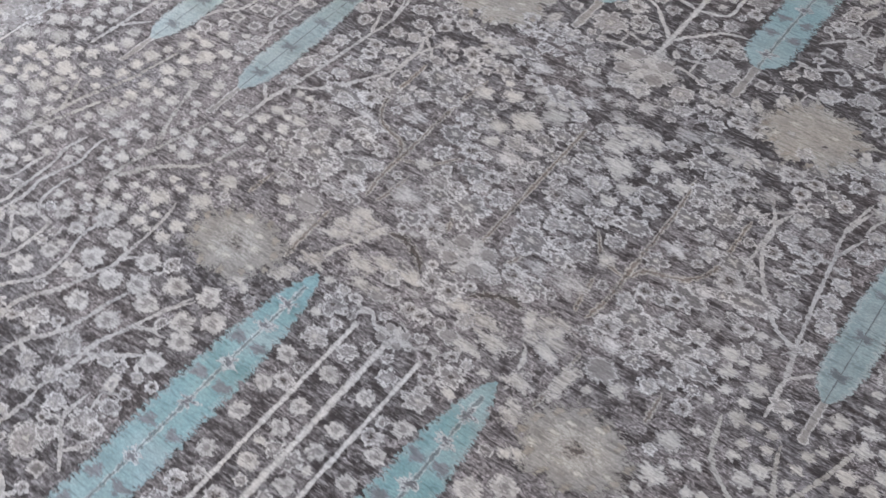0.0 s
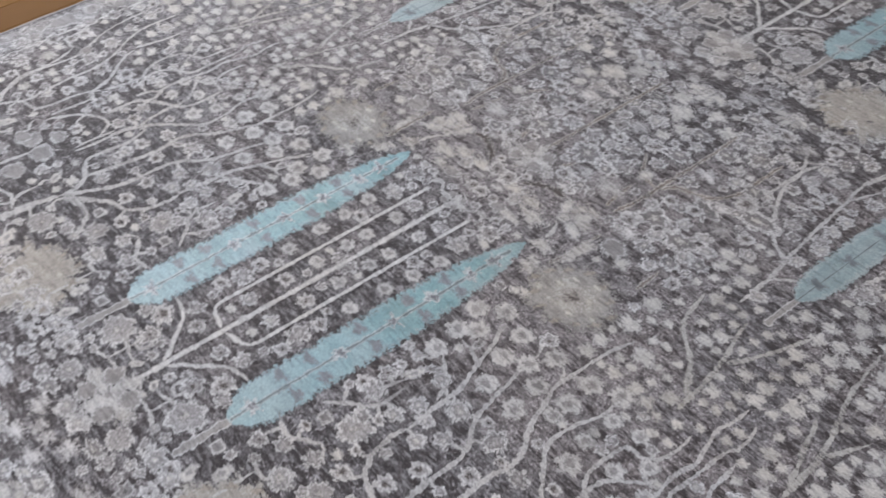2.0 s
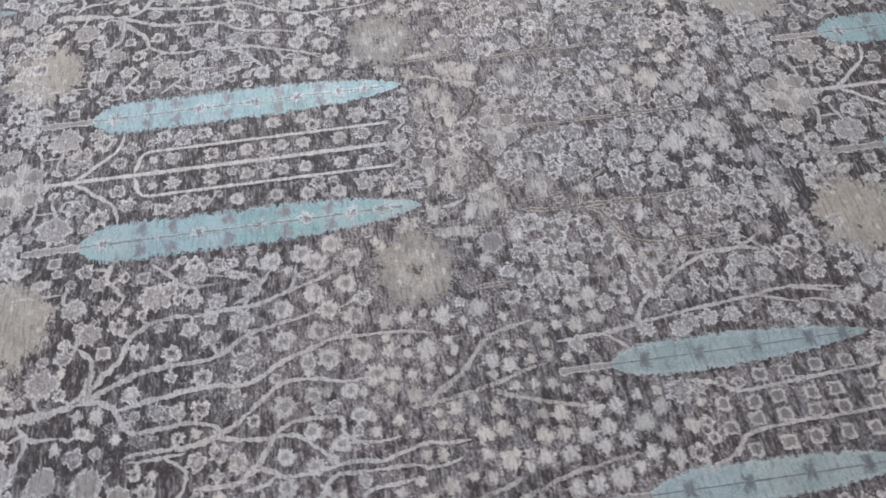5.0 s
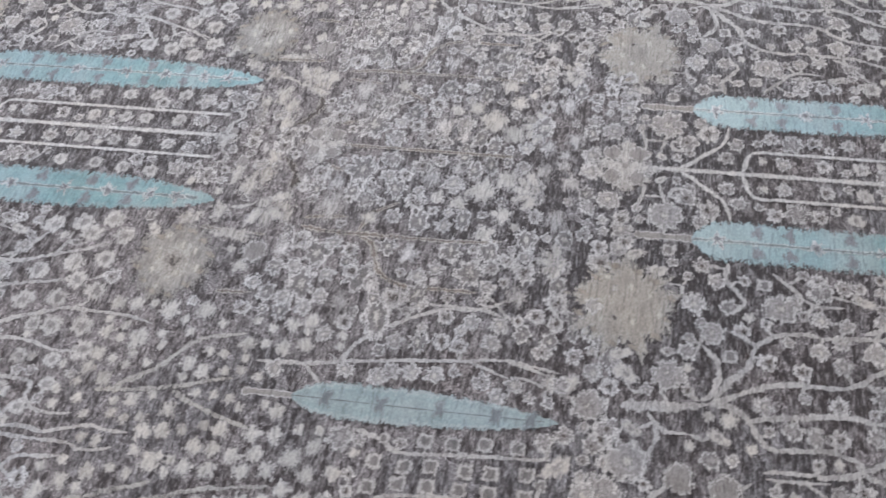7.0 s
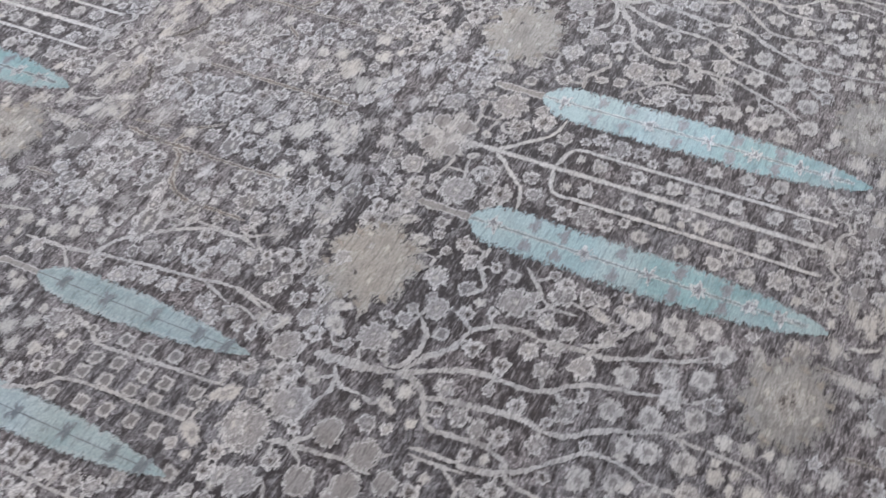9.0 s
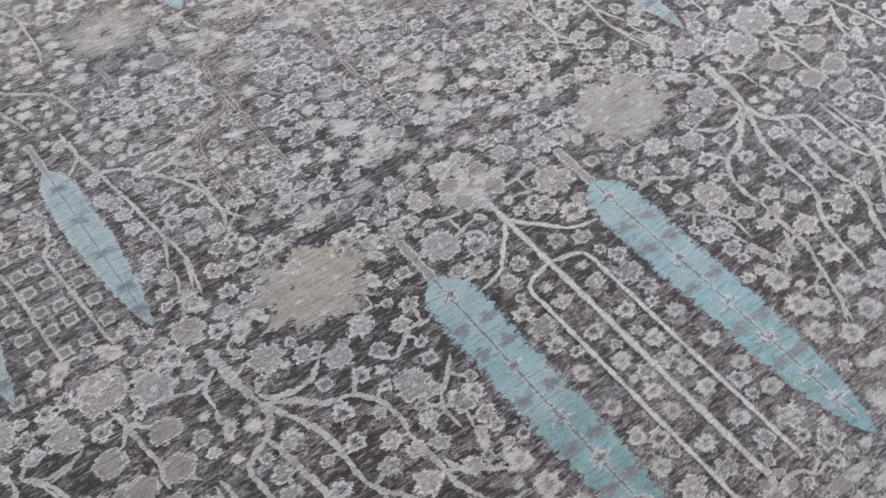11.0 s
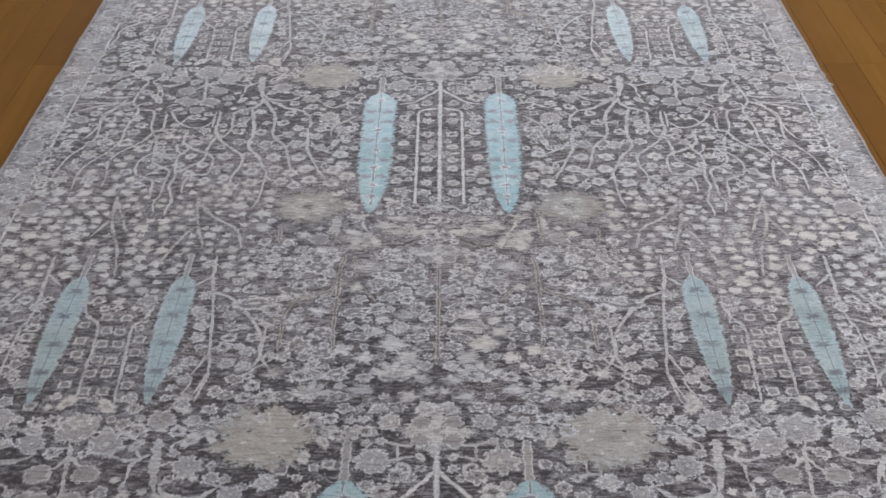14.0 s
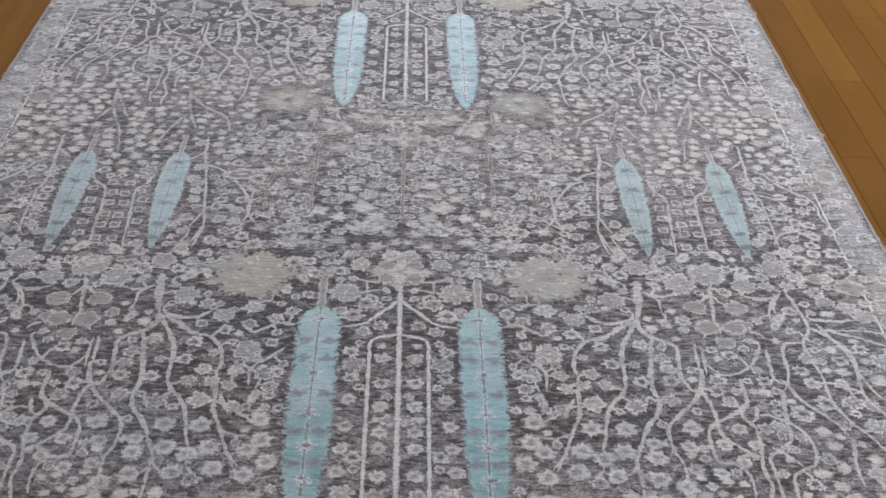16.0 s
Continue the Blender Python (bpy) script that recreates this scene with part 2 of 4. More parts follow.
TAN = woven("tan_wool", ((0, (0.44, 0.416, 0.395)), (0.22, (0.375, 0.345, 0.318)), (0.66, (0.415, 0.386, 0.360)), (0.78, (0.362, 0.332, 0.306))), 0.30, 0.24, 0.08, 0.08)
RING = woven("ringed_tan_wool", ((0, (0.34, 0.320, 0.307)), (0.42, (0.365, 0.342, 0.324)), (0.62, (0.50, 0.478, 0.462)), (0.74, (0.355, 0.330, 0.312)), (0.93, C_DARK)), 0.38, 0.26, 0.11, 0.08)
FLAME = woven("flame_wool", ((0, (0.33, 0.30, 0.27)), (0.5, (0.36, 0.32, 0.285))), 0.4, 0.6, 0.25, 0.3)
SPOT = woven("cream_spot_wool", ((0, (0.46, 0.43, 0.395)), (0.5, (0.54, 0.51, 0.475))), 0.45, 0.55, 0.20, 0.3)
TWIG = woven("taupe_wool", ((0, (0.47, 0.447, 0.428)), (0.6, (0.435, 0.412, 0.394))), 0.70, 0.62, 0.22, 0.12)
TRUNK = woven("trunk_wool", ((0, C_PALE), (0.45, (0.335, 0.315, 0.305))), 0.28, 0.32, 0.22, 0.10)
LINE = woven("brown_lined_wool", ((0, (0.46, 0.430, 0.405)), (0.66, (0.225, 0.190, 0.172))), 0.58, 0.46, 0.24, 0.12)
TEAL = woven("teal_wool", ((0, (0.288, 0.400, 0.428)), (0.24, (0.196, 0.352, 0.387)), (0.62, (0.222, 0.374, 0.406))), 0.24, 0.30, 0.07, 0.10, TEAL_GLOSS, 0.8, foot=(0.300, 0.412, 0.452))
TEAL_PALE = woven("pale_teal_wool", ((0, (0.362, 0.420, 0.438)), (0.30, (0.274, 0.354, 0.376)), (0.62, (0.304, 0.378, 0.398))), 0.20, 0.24, 0.07, 0.10, TEAL_GLOSS, 0.7)
MARK_PALE = woven("pale_mark_wool", ((0, (0.24, 0.28, 0.30)), (0.35, (0.150, 0.170, 0.190))), 0.35, 0.45, 0.14, 0.2, TEAL_GLOSS)
SPINE = woven("spine_wool", ((0, (0.46, 0.53, 0.55)), (0.62, (0.17, 0.20, 0.215))), 0.62, 0.50, 0.20, 0.10, TEAL_GLOSS)
MARK = woven("mauve_grey_wool", ((0, (0.23, 0.285, 0.315)), (0.35, (0.190, 0.200, 0.225))), 0.34, 0.50, 0.16, 0.2, TEAL_GLOSS)
SPINE_BLOSSOM = woven("spine_blossom_wool", ((0, (0.54, 0.565, 0.585)), (0.58, (0.16, 0.16, 0.18))), 0.44, 0.70, 0.16, 0.2, TEAL_GLOSS)
BAND = woven("faded_border_wool", ((0, (0.35, 0.333, 0.337)), (0.4, (0.335, 0.318, 0.321))), 0.80, 0.5, 0.16, 0.05)
SERRATED = woven("serrated_leaf_wool", ((0, (0.50, 0.475, 0.46)), (0.42, (0.10, 0.085, 0.080))), 0.30, 0.75, 0.20, 0.1)
BINDING = woven("edge_binding_wool", ((0, (0.27, 0.248, 0.243)),), 0.2, 0.1, -0.5, 0.0)
WOOD = wood_material()
WALL = plaster("wall_paint", (0.74, 0.73, 0.71))
CEILING = plaster("ceiling_paint", (0.82, 0.82, 0.81))

# ---- building helpers ----
CM = 0.01
KNOT = 0.0032
rng = random.Random(7)


def knot(x, y):
    """The nearest knot of the weave."""
    return round(x / KNOT) * KNOT, round(y / KNOT) * KNOT


class Pile:
    """Flat pieces of weave, each a little proud of the one below, gathered in one mesh."""

    def __init__(self):
        self.v, self.f, self.m, self.d, self.mats = [], [], [], [], []

    def slot(self, mat):
        if mat not in self.mats:
            self.mats.append(mat)
        return self.mats.index(mat)

    def slab(self, outline, top, mat, heart=(0.0, 0.0)):
        """A flat piece; its depth runs from 0 at the outline to 1 at the heart."""
        k, s, b = len(outline), self.slot(mat), len(self.v)
        self.v += [(x, y, top) for x, y in outline] + [(x, y, 0.0) for x, y in outline] + [(*heart, top)]
        self.d += [0.0] * (2 * k) + [1.0]
        for i in range(k):
            j = (i + 1) % k
            self.f += [(b + i, b + j, b + 2 * k), (b + i, b + k + i, b + k + j, b + j)]
        self.m += [s] * (2 * k)

    def strip(self, left, right, top, mat):
        """A ribbon between two edges; its depth is 1 along the middle."""
        k, s, b = len(left), self.slot(mat), len(self.v)
        mid = [((a[0] + c[0]) / 2, (a[1] + c[1]) / 2) for a, c in zip(left, right)]
        self.v += [(x, y, top) for row in (left, mid, right) for x, y in row]
        self.v += [(x, y, 0.0) for row in (left, right) for x, y in row]
        self.d += [0.0] * k + [0.35, *[1.0] * (k - 2), 0.35] + [0.0] * (3 * k)
        for i in range(k - 1):
            for p, q in ((0, k), (k, 2 * k), (3 * k, 0), (2 * k, 4 * k)):
                self.f.append((b + p + i, b + q + i, b + q + i + 1, b + p + i + 1))
        self.m += [s] * (4 * (k - 1))

    def mesh(self, name):
        me = bpy.data.meshes.new(name)
        me.from_pydata(self.v, [], self.f)
        for m in self.mats:
            me.materials.append(m)
        me.polygons.foreach_set("material_index", self.m)
        me.attributes.new("depth", "FLOAT", "POINT").data.foreach_set("value", self.d)
        return me


def part(name, me, parent, label="", at=(0, 0, 0), flip=False):
    ob = new(name, me)
    ob.parent, ob.location = parent, at
    if flip:
        ob.scale = (-1, 1, 1)
    return tagged(ob, label)


def smooth_line(points, step=0.006):
    """A smooth line through a few points, as even small steps."""
    p = [Vector(q).to_2d() for q in points]
    p = [2 * p[0] - p[1], *p, 2 * p[-1] - p[-2]]
    out = []
    for a, b, c, d in zip(p, p[1:], p[2:], p[3:]):
        k = max(2, int((c - b).length / step))
        for i in range(k):
            t = i / k
            out.append(0.5 * (2 * b + (c - a) * t + (2 * a - 5 * b + 4 * c - d) * t * t + (3 * b - a - 3 * c + d) * t ** 3))
    return out + [p[-2]]


def ribbon(pile, line, width, top, mat, ragged=0.22, taper=0.0, ends=0):
    """ends: over how many steps the two ends run out to a point."""
    left, right = [], []
    n, wave = len(line), rng.uniform(0, 6)
    for i, q in enumerate(line):
        d = (line[min(i + 1, n - 1)] - line[max(i - 1, 0)]).normalized()
        side = Vector((-d.y, d.x))
        w = 0.5 * width * (1 - taper * i / (n - 1)) * (1 + 0.15 * math.sin(0.7 * i + wave) + 0.08 * math.sin(0.23 * i + 2 * wave))
        if ends:
            w *= min(1.0, (i + 0.4) / ends, (n - 0.6 - i) / ends) ** 0.6
        a, b = (w * (1 + rng.uniform(-ragged, ragged)) for _ in range(2))
        left.append(tuple(q + a * side))
        right.append(tuple(q - b * side))
    pile.strip(left, right, top, mat)


def blob(rx, ry, lobes, depth, jag, count=36, turn=0.0, cx=0.0, cy=0.0, seed=0):
    """A lobed, ragged outline on the knots of the weave."""
    r, out = random.Random(seed), []
    notch = [r.uniform(0.45, 1.45) for _ in range(lobes)]
    for i in range(count):
        a = 2 * math.pi * i / count
        k = 1 - depth * notch[int((lobes * a + turn + math.pi) / (2 * math.pi)) % lobes] * (0.5 + 0.5 * math.cos(lobes * a + turn)) + r.uniform(-jag, jag)
        p = knot(cx + rx * k * math.cos(a), cy + ry * k * math.sin(a))
        if not out or p != out[-1]:
            out.append(p)
    return out if out[0] != out[-1] else out[:-1]


# ---- room ----
def box(x0, y0, z0, x1, y1, z1):
    bm = bmesh.new()
    bmesh.ops.create_cube(bm, size=1)
    for v in bm.verts:
        v.co = Vector(((x0 + x1) / 2 + v.co.x * (x1 - x0), (y0 + y1) / 2 + v.co.y * (y1 - y0), (z0 + z1) / 2 + v.co.z * (z1 - z0)))
    return bm


def joined(name, boxes, mat):
    me = bpy.data.meshes.new(name)
    total = bmesh.new()
    for b in boxes:
        tmp = bpy.data.meshes.new("piece")
        bm = box(*b)
        bm.to_mesh(tmp)
        bm.free()
        total.from_mesh(tmp)
        bpy.data.meshes.remove(tmp)
    total.to_mesh(me)
    total.free()
    me.materials.append(mat)
    return me


FLOOR_Z = -0.008
X0, X1, Y0, Y1, H = -3.4, 3.4, -4.4, 3.6, 2.6


def wall_with_window(name, along_x, at, thick, a0, a1, w0, w1):
    """An unseen plain wall with one added window opening through it from 0.7 to 2.4 m."""
    spans = [(a0, w0, FLOOR_Z, H), (w1, a1, FLOOR_Z, H), (w0, w1, FLOOR_Z, 0.7), (w0, w1, 2.4, H)]
    boxes = [(p, at, z0, q, at + thick, z1) if along_x else (at, p, z0, at + thick, q, z1) for p, q, z0, z1 in spans]
    return tagged(new(name, joined(name, boxes, WALL)), "unseen plain off-white wall with an added window opening", "wall", kind="structure")


# Walls, ceiling and outside ground are unseen; they only close the room.
wall_with_window("wall_north", True, Y1, 0.15, X0 - 0.15, X1 + 0.15, -1.75, 1.75)
wall_with_window("wall_east", False, X1, 0.15, Y0, Y1, -1.75, 1.35)
# The west opening is invented to go with the west fill lamp.
wall_with_window("wall_west", False, X0 - 0.15, 0.15, Y0, Y1, -0.95, 1.55)
tagged(new("wall_south", joined("wall_south", [(X0 - 0.15, Y0 - 0.15, FLOOR_Z, X1 + 0.15, Y0, H)], WALL)), "plain off-white painted wall", "wall", kind="structure")
tagged(new("ceiling", joined("ceiling", [(X0 - 0.15, Y0 - 0.15, H, X1 + 0.15, Y1 + 0.15, H + 0.15)], CEILING)), "plain white painted ceiling", "ceiling", kind="structure")
tagged(new("ground", joined("ground", [(-60, -60, -0.5, 60, 60, -0.3)], plaster("outside_ground", (0.16, 0.17, 0.14)))), "plain ground outside", "ground", kind="structure")

# ---- rug ----
HALF, RUG_Y0, RUG_Y1 = 1.195, -1.93, 1.70
CELL = 1.544
rug = tagged(new("rug"), "worn charcoal rug with teal cypresses and pale vines on wooden floor", "rug")
rug.location = (0, 0, FLOOR_Z)


def rug_field():
    """The woven sheet, with softly rounded edges and faint ripples along them."""
    bm = bmesh.new()
    nx, ny = 40, 60
    grid = []
    for j in range(ny + 1):
        row = []
        for i in range(nx + 1):
            x = -HALF + 2 * HALF * i / nx
            y = RUG_Y0 + (RUG_Y1 - RUG_Y0) * j / ny
            e = 0.0025 * math.sin(7.1 * y + 0.6) * (abs(x) / HALF) ** 8 if abs(x) > 0.9 * HALF else 0
            row.append(bm.verts.new((x + math.copysign(e, x) if i in (0, nx) else x, y, -FLOOR_Z)))
        grid.append(row)
    for j in range(ny):
        for i in range(nx):
            bm.faces.new((grid[j][i], grid[j][i + 1], grid[j + 1][i + 1], grid[j + 1][i]))
    edge = [e for e in bm.edges if e.is_boundary]
    made = bmesh.ops.extrude_edge_only(bm, edges=edge)["geom"]
    for v in (g for g in made if isinstance(g, bmesh.types.BMVert)):
        v.co.z = 0.0005
        v.co.x *= 1 + 0.0012 / HALF
    bmesh.ops.recalc_face_normals(bm, faces=bm.faces)
    me = bpy.data.meshes.new("field")
    bm.to_mesh(me)
    bm.free()
    me.materials.append(FIELD)
    return me


part("field", rug_field(), rug, "streaked charcoal and grey woven ground")


def bindings():
    for s in (-1, 1):
        p = Pile()
        line = [Vector((s * (HALF - 0.003 + 0.0012 * math.sin(5 * t)), t)) for t in np.arange(RUG_Y0, RUG_Y1 + 0.01, 0.03)]
        ribbon(p, line, 0.007, 0.0012, BINDING, 0.3)
        part("edge_binding", p.mesh("edge_binding"), rug, "overcast grey edge binding", (0, 0, -FLOOR_Z))
        p = Pile()
        band = [Vector((s * 1.146, t)) for t in np.arange(RUG_Y0 + 0.004, RUG_Y1, 0.03)]
        ribbon(p, band, 0.098, 0.0003, BAND, 0.03)
        part("border_band", p.mesh("border_band"), rug, "faded pale grey border band", (0, 0, -FLOOR_Z))
        p = Pile()
        line = smooth_line([(s * (1.090 + 0.004 * math.sin(2.2 * t)), t) for t in np.arange(RUG_Y0 + 0.03, RUG_Y1, 0.12)])
        ribbon(p, line, 0.0085, 0.0008, STEM, 0.2)
        part("border_line", p.mesh("border_line"), rug, "thin pale border line", (0, 0, -FLOOR_Z))


bindings()
TOP = -FLOOR_Z
CELLS = ((CELL, -0.85, 0.05), (0.0, -0.85, 0.79), (-CELL, -0.30, 0.79))  # shift, lowest and highest y that the rug shows of the repeat
taken = []  # x, y, radius of what one half of the repeat holds


def repeat(name, me, x, y, label="", both=True):
    """Weave one motif into each repeat of the pattern, and its mirror image beside it."""
    made = []
    for shift, low, high in CELLS:
        if low <= y <= high:
            for flip in (False, True) if both else (False,):
                made.append(part(name, me, rug, label, (-x if flip else x, y + shift, TOP + rng.uniform(0, 0.0006)), flip))
    return made


def drawn(name, width, points, mat, label):
    """A woven line through a few points, in centimetres."""
    q = [Vector(a) * CM for a in points]
    cx, cy = sum(a.x for a in q) / len(q), sum(a.y for a in q) / len(q)
    line = smooth_line([(a.x - cx, a.y - cy) for a in q])
    p = Pile()
    for a in line[1:-1]:
        a += Vector((rng.uniform(-0.0011, 0.0011), rng.uniform(-0.0011, 0.0011)))
    ribbon(p, line, width * CM * 1.06, 0.0006, mat, 0.20, 0.38, 3)
    repeat(name, p.mesh(name), cx, cy, label)
    for a in line[::2]:
        taken.append((a.x + cx, a.y + cy, width * CM * 0.36))


vines = []


def vine(width, *points):
    drawn("vine", width * 0.98, points, VINE, "pale branching vine")
    vines.append(smooth_line([Vector(a) * CM for a in points], 0.008))


def tan_twig(width, *points):
    drawn("twig", width * 0.66, points, TWIG, "broad taupe twig")


def dark_stem(width, *points):
    drawn("stem", width * 1.55, points, LINE, "thin brown stem with pale edges")


def flower_mesh(kind, r, variant):
    """Blossoms of the pattern: pale outline, grey body and an eye."""
    p, s = Pile(), variant * 31 + 5
    if kind == "flower":
        p.slab(blob(r * 1.46, r * 1.32, 5 + variant % 3, 0.21, 0.09, 34, variant * 1.3, seed=s), 0.0007, (FLOWER_A, FLOWER_D, FLOWER_B)[variant % 3])
        if variant in (0, 2, 4):
            p.slab(blob(r * 0.46, r * 0.40, 3, 0.22, 0.15, 12, variant, 0.1 * r, 0.05 * r, seed=s), 0.0012, (EYE_PALE, None, EYE_DARK, None, EYE_DARK)[variant], (0.1 * r, 0.05 * r))
    elif kind == "pale_disc":
        p.slab(blob(r * 1.36, r * 1.24, 6 + variant % 2, 0.13, 0.06, 34, variant * 1.3, seed=s), 0.0007, DISC)
    elif kind == "frayed_flower":
        p.slab(blob(r * (1.6 + 0.12 * variant), r * 1.34, 5 + variant % 3, 0.24, 0.16, 32, variant, seed=s), 0.0007, FRAYED if variant % 3 else FLOWER_C)
    elif kind == "rosette":
        p.slab(blob(r * 1.48, r * 1.34, 8, 0.16, 0.07, 44, variant, seed=s), 0.0008, ROSETTE)
    elif kind == "bud":
        t = (variant % 5 - 2) * 0.35
        c, sn = math.cos(t), math.sin(t)
        p.slab([(x * c - y * sn, x * sn + y * c) for x, y in blob(r * 1.2, r * 1.7, 2, 0.22, 0.14, 30, seed=s)], 0.0008, BUD)
    elif kind == "petal":
        p.slab(blob(r * 1.28, r * 1.16, 3, 0.10, 0.05, 34, variant, seed=s), 0.0008, PETAL)
    elif kind == "square_flower":
        p.slab([(0.70 * r * x, 0.66 * r * y) for x, y in ((-1.35, -1.3), (0, -1.42), (1.4, -1.25), (1.48, 0), (1.3, 1.35), (0, 1.4), (-1.4, 1.3), (-1.45, 0))], 0.0007, SQUARE)
    elif kind == "pale_blossom":
        p.slab(blob(r * 1.48, r * 1.28, 4 + variant % 2, 0.18, 0.10, 30, variant, seed=s), 0.0007, PALE_BLOSSOM)
    return p.mesh(kind)


LABELS = {"pale_disc": "round cream blossom with a grey eye", "frayed_flower": "worn pale blossom", "flower": "grey blossom with a pale outline", "rosette": "large grey rosette with a pale outline", "bud": "cream bud", "petal": "round grey petal",
          "square_flower": "small square blossom", "pale_blossom": "small cream blossom"}
shapes = {}


def blossom(kind, r, variant):
    key = (kind, round(r * 2) / 2, variant)
    if key not in shapes:
        shapes[key] = flower_mesh(kind, key[1] * CM, variant)
    return shapes[key]


hung = []


def sow(kind, *places):
    for x, y, *r in places:
        y -= 154.4 if y > 78.5 else 0  # belongs to the next repeat
        r = r[0] if r else 1.45
        if any(math.hypot(x * CM - a, y * CM - b) < 0.009 for a, b, c in taken if c == -1):
            continue
        repeat(kind, blossom(kind, max(r * 1.04, 1.0), rng.randrange(6)), x * CM, y * CM, LABELS[kind])
        taken.append((x * CM, y * CM, max(r, 1.0) * CM))
        if kind in ("flower", "rosette", "bud") and y > 6:
            hung.append((Vector((x * CM, y * CM)), max(r, 1.0) * CM))


# ---- cypress trees of the pattern ----
def cypress_half_width(t, wide, foot_share=0.11):
    """Half the width of the crown, from its rounded foot (0) to its blunt tip (1)."""
    foot = math.sin(0.5 * math.pi * min(1.0, (max(t, 0.0) / foot_share) ** 0.62))
    top = 0.48 if foot_share < 0.2 else 0.36
    tip = 1.0 if t < top else max(0.0, 1 - ((t - top) / (1 - top)) ** 2) ** (0.56 if foot_share < 0.2 else 0.74)
    return wide * max(0.09, foot * tip)


def cypress(x, y_foot, y_tip, wide, trunk, marks, big):
    length, cy = y_foot - y_tip, (y_foot + y_tip) / 2
    p, left, right = Pile(), [], []
    k = int(length / 0.005)
    for i in range(k + 1):
        t = i / k
        saw = (0.0022 if big else 0.0012) * ((i % 4) / 3 - 0.5) * (1 + 0.6 * math.sin(1.7 * i))
        w = cypress_half_width(t, wide, 0.11 if big else 0.22)
        left.append((-w + saw + rng.uniform(-0.0028, 0.0028) * (1 if big else 0.6), y_foot - cy - t * length))
        right.append((w - saw + rng.uniform(-0.0028, 0.0028) * (1 if big else 0.6), y_foot - cy - t * length))
    p.strip(left, right, 0.0008, TEAL if big else TEAL_PALE)
    crown = p.mesh("cypress")
    spine = Pile()
    top = y_foot - cy
    ribbon(spine, smooth_line([(0, top), (0.001, 0), (0, -top + 0.05 * length)]), 0.0115 if big else 0.0024, 0.0012, SPINE if big else MARK_PALE, 0.2)
    spine_me = spine.mesh("spine")
    trunk_p = Pile()
    ribbon(trunk_p, smooth_line([(0, top + trunk), (0.0, top - 0.008)]), 0.024 if big else 0.019, 0.0006, TRUNK, 0.1)
    trunk_me = trunk_p.mesh("trunk")
    extras = []
    for j, (t, pair) in enumerate(marks):
        w, yy = cypress_half_width(t, wide), top - t * length
        if pair:
            for s in (-1, 1):
                m = Pile()
                m.slab(blob(w * 0.44, 0.0150, 3, 0.30, 0.18, 20, seed=j * 7 + s, turn=s), 0.0012, MARK)
                extras.append(("leaf_mark", m.mesh("leaf_mark"), s * w * 0.50, yy, "mauve-grey leaf mark"))
        elif big:
            m = Pile()
            m.slab(blob(0.0220, 0.0180, 5, 0.42, 0.20, 26, j, seed=j), 0.0018, SPINE_BLOSSOM)
            extras.append(("spine_blossom", m.mesh("spine_blossom"), 0.0, yy, "pale blossom with a dark eye"))
        else:
            m = Pile()
            m.slab(blob(0.0235, 0.0135, 4, 0.45, 0.16, 20, seed=j), 0.0016, MARK_PALE)
            extras.append(("spine_mark", m.mesh("spine_mark"), 0.0, yy, "dark grey mark on the spine"))
    for ob in repeat("cypress", crown, x, cy, "tall teal cypress" if big else "short pale teal cypress"):
        part("spine", spine_me, ob, "double pale spine")
        part("trunk", trunk_me, ob, "taupe trunk")
        for name, me, ex, ey, label in extras:
            part(name, me, ob, label, (ex, ey, 0))
    for i in range(14):
        t = (i + 0.5) / 14
        taken.append((x, y_foot - t * length, cypress_half_width(t, wide) + 0.002))
    for i in range(4):
        taken.append((x, y_foot + trunk * i / 3, 0.010))


cypress(0.178, 0.640, -0.002, 0.051, 0.105, ((0.07, 0), (0.18, 1), (0.27, 1), (0.345, 0), (0.435, 1), (0.525, 0), (0.60, 1), (0.66, 0), (0.73, 1), (0.795, 0), (0.88, 0)), True)
cypress(0.601, -0.262, -0.700, 0.0375, 0.085, ((0.13, 0), (0.34, 0), (0.56, 0), (0.77, 0), (0.9, 0)), False)
cypress(0.846, -0.268, -0.702, 0.0375, 0.085, ((0.13, 0), (0.34, 0), (0.56, 0), (0.77, 0), (0.9, 0)), False)


# ---- medallions, stars and the long stems between the tall cypress trees ----
def medallion(x, y, rx, ry, flames, mat, depth, jag):
    p = Pile()
    p.slab(blob(rx * 1.08, ry * 1.08, flames, depth, jag, 84, seed=int(100 * y) + 3), 0.0007, mat)
    body = p.mesh("medallion")
    spot = Pile()
    spot.slab(blob(0.0125, 0.0085, 3, 0.2, 0.18, 16, seed=8), 0.0011, SPOT)
    spot_me = spot.mesh("spot")
    flame = Pile()
    flame.slab(blob(0.012, 0.011, 2, 0.3, 0.25, 16, seed=4), 0.0010, FLAME)
    flame_me = flame.mesh("flame")
    for ob in repeat("medallion", body, x, y, "tan medallion with a flame-edged outline"):
        for i in range(8):
            a, k = 2 * math.pi * (i + 0.3 + 0.18 * math.sin(3.1 * i)) / 8, 0.52 + 0.16 * math.sin(2.3 * i + 1)
            part("spot", spot_me, ob, "cream spot", (k * rx * math.cos(a), k * ry * math.sin(a), 0))
        for i in range(12):
            a, k = 2 * math.pi * (i + 0.5) / 12, 0.80 + 0.06 * math.sin(4.1 * i)
            part("flame", flame_me, ob, "small taupe flame", (k * rx * math.cos(a), k * ry * math.sin(a), 0))
    taken.append((x, y, 0.92 * rx))


medallion(0.348, 0.752, 0.107, 0.094, 9, TAN, 0.24, 0.15)
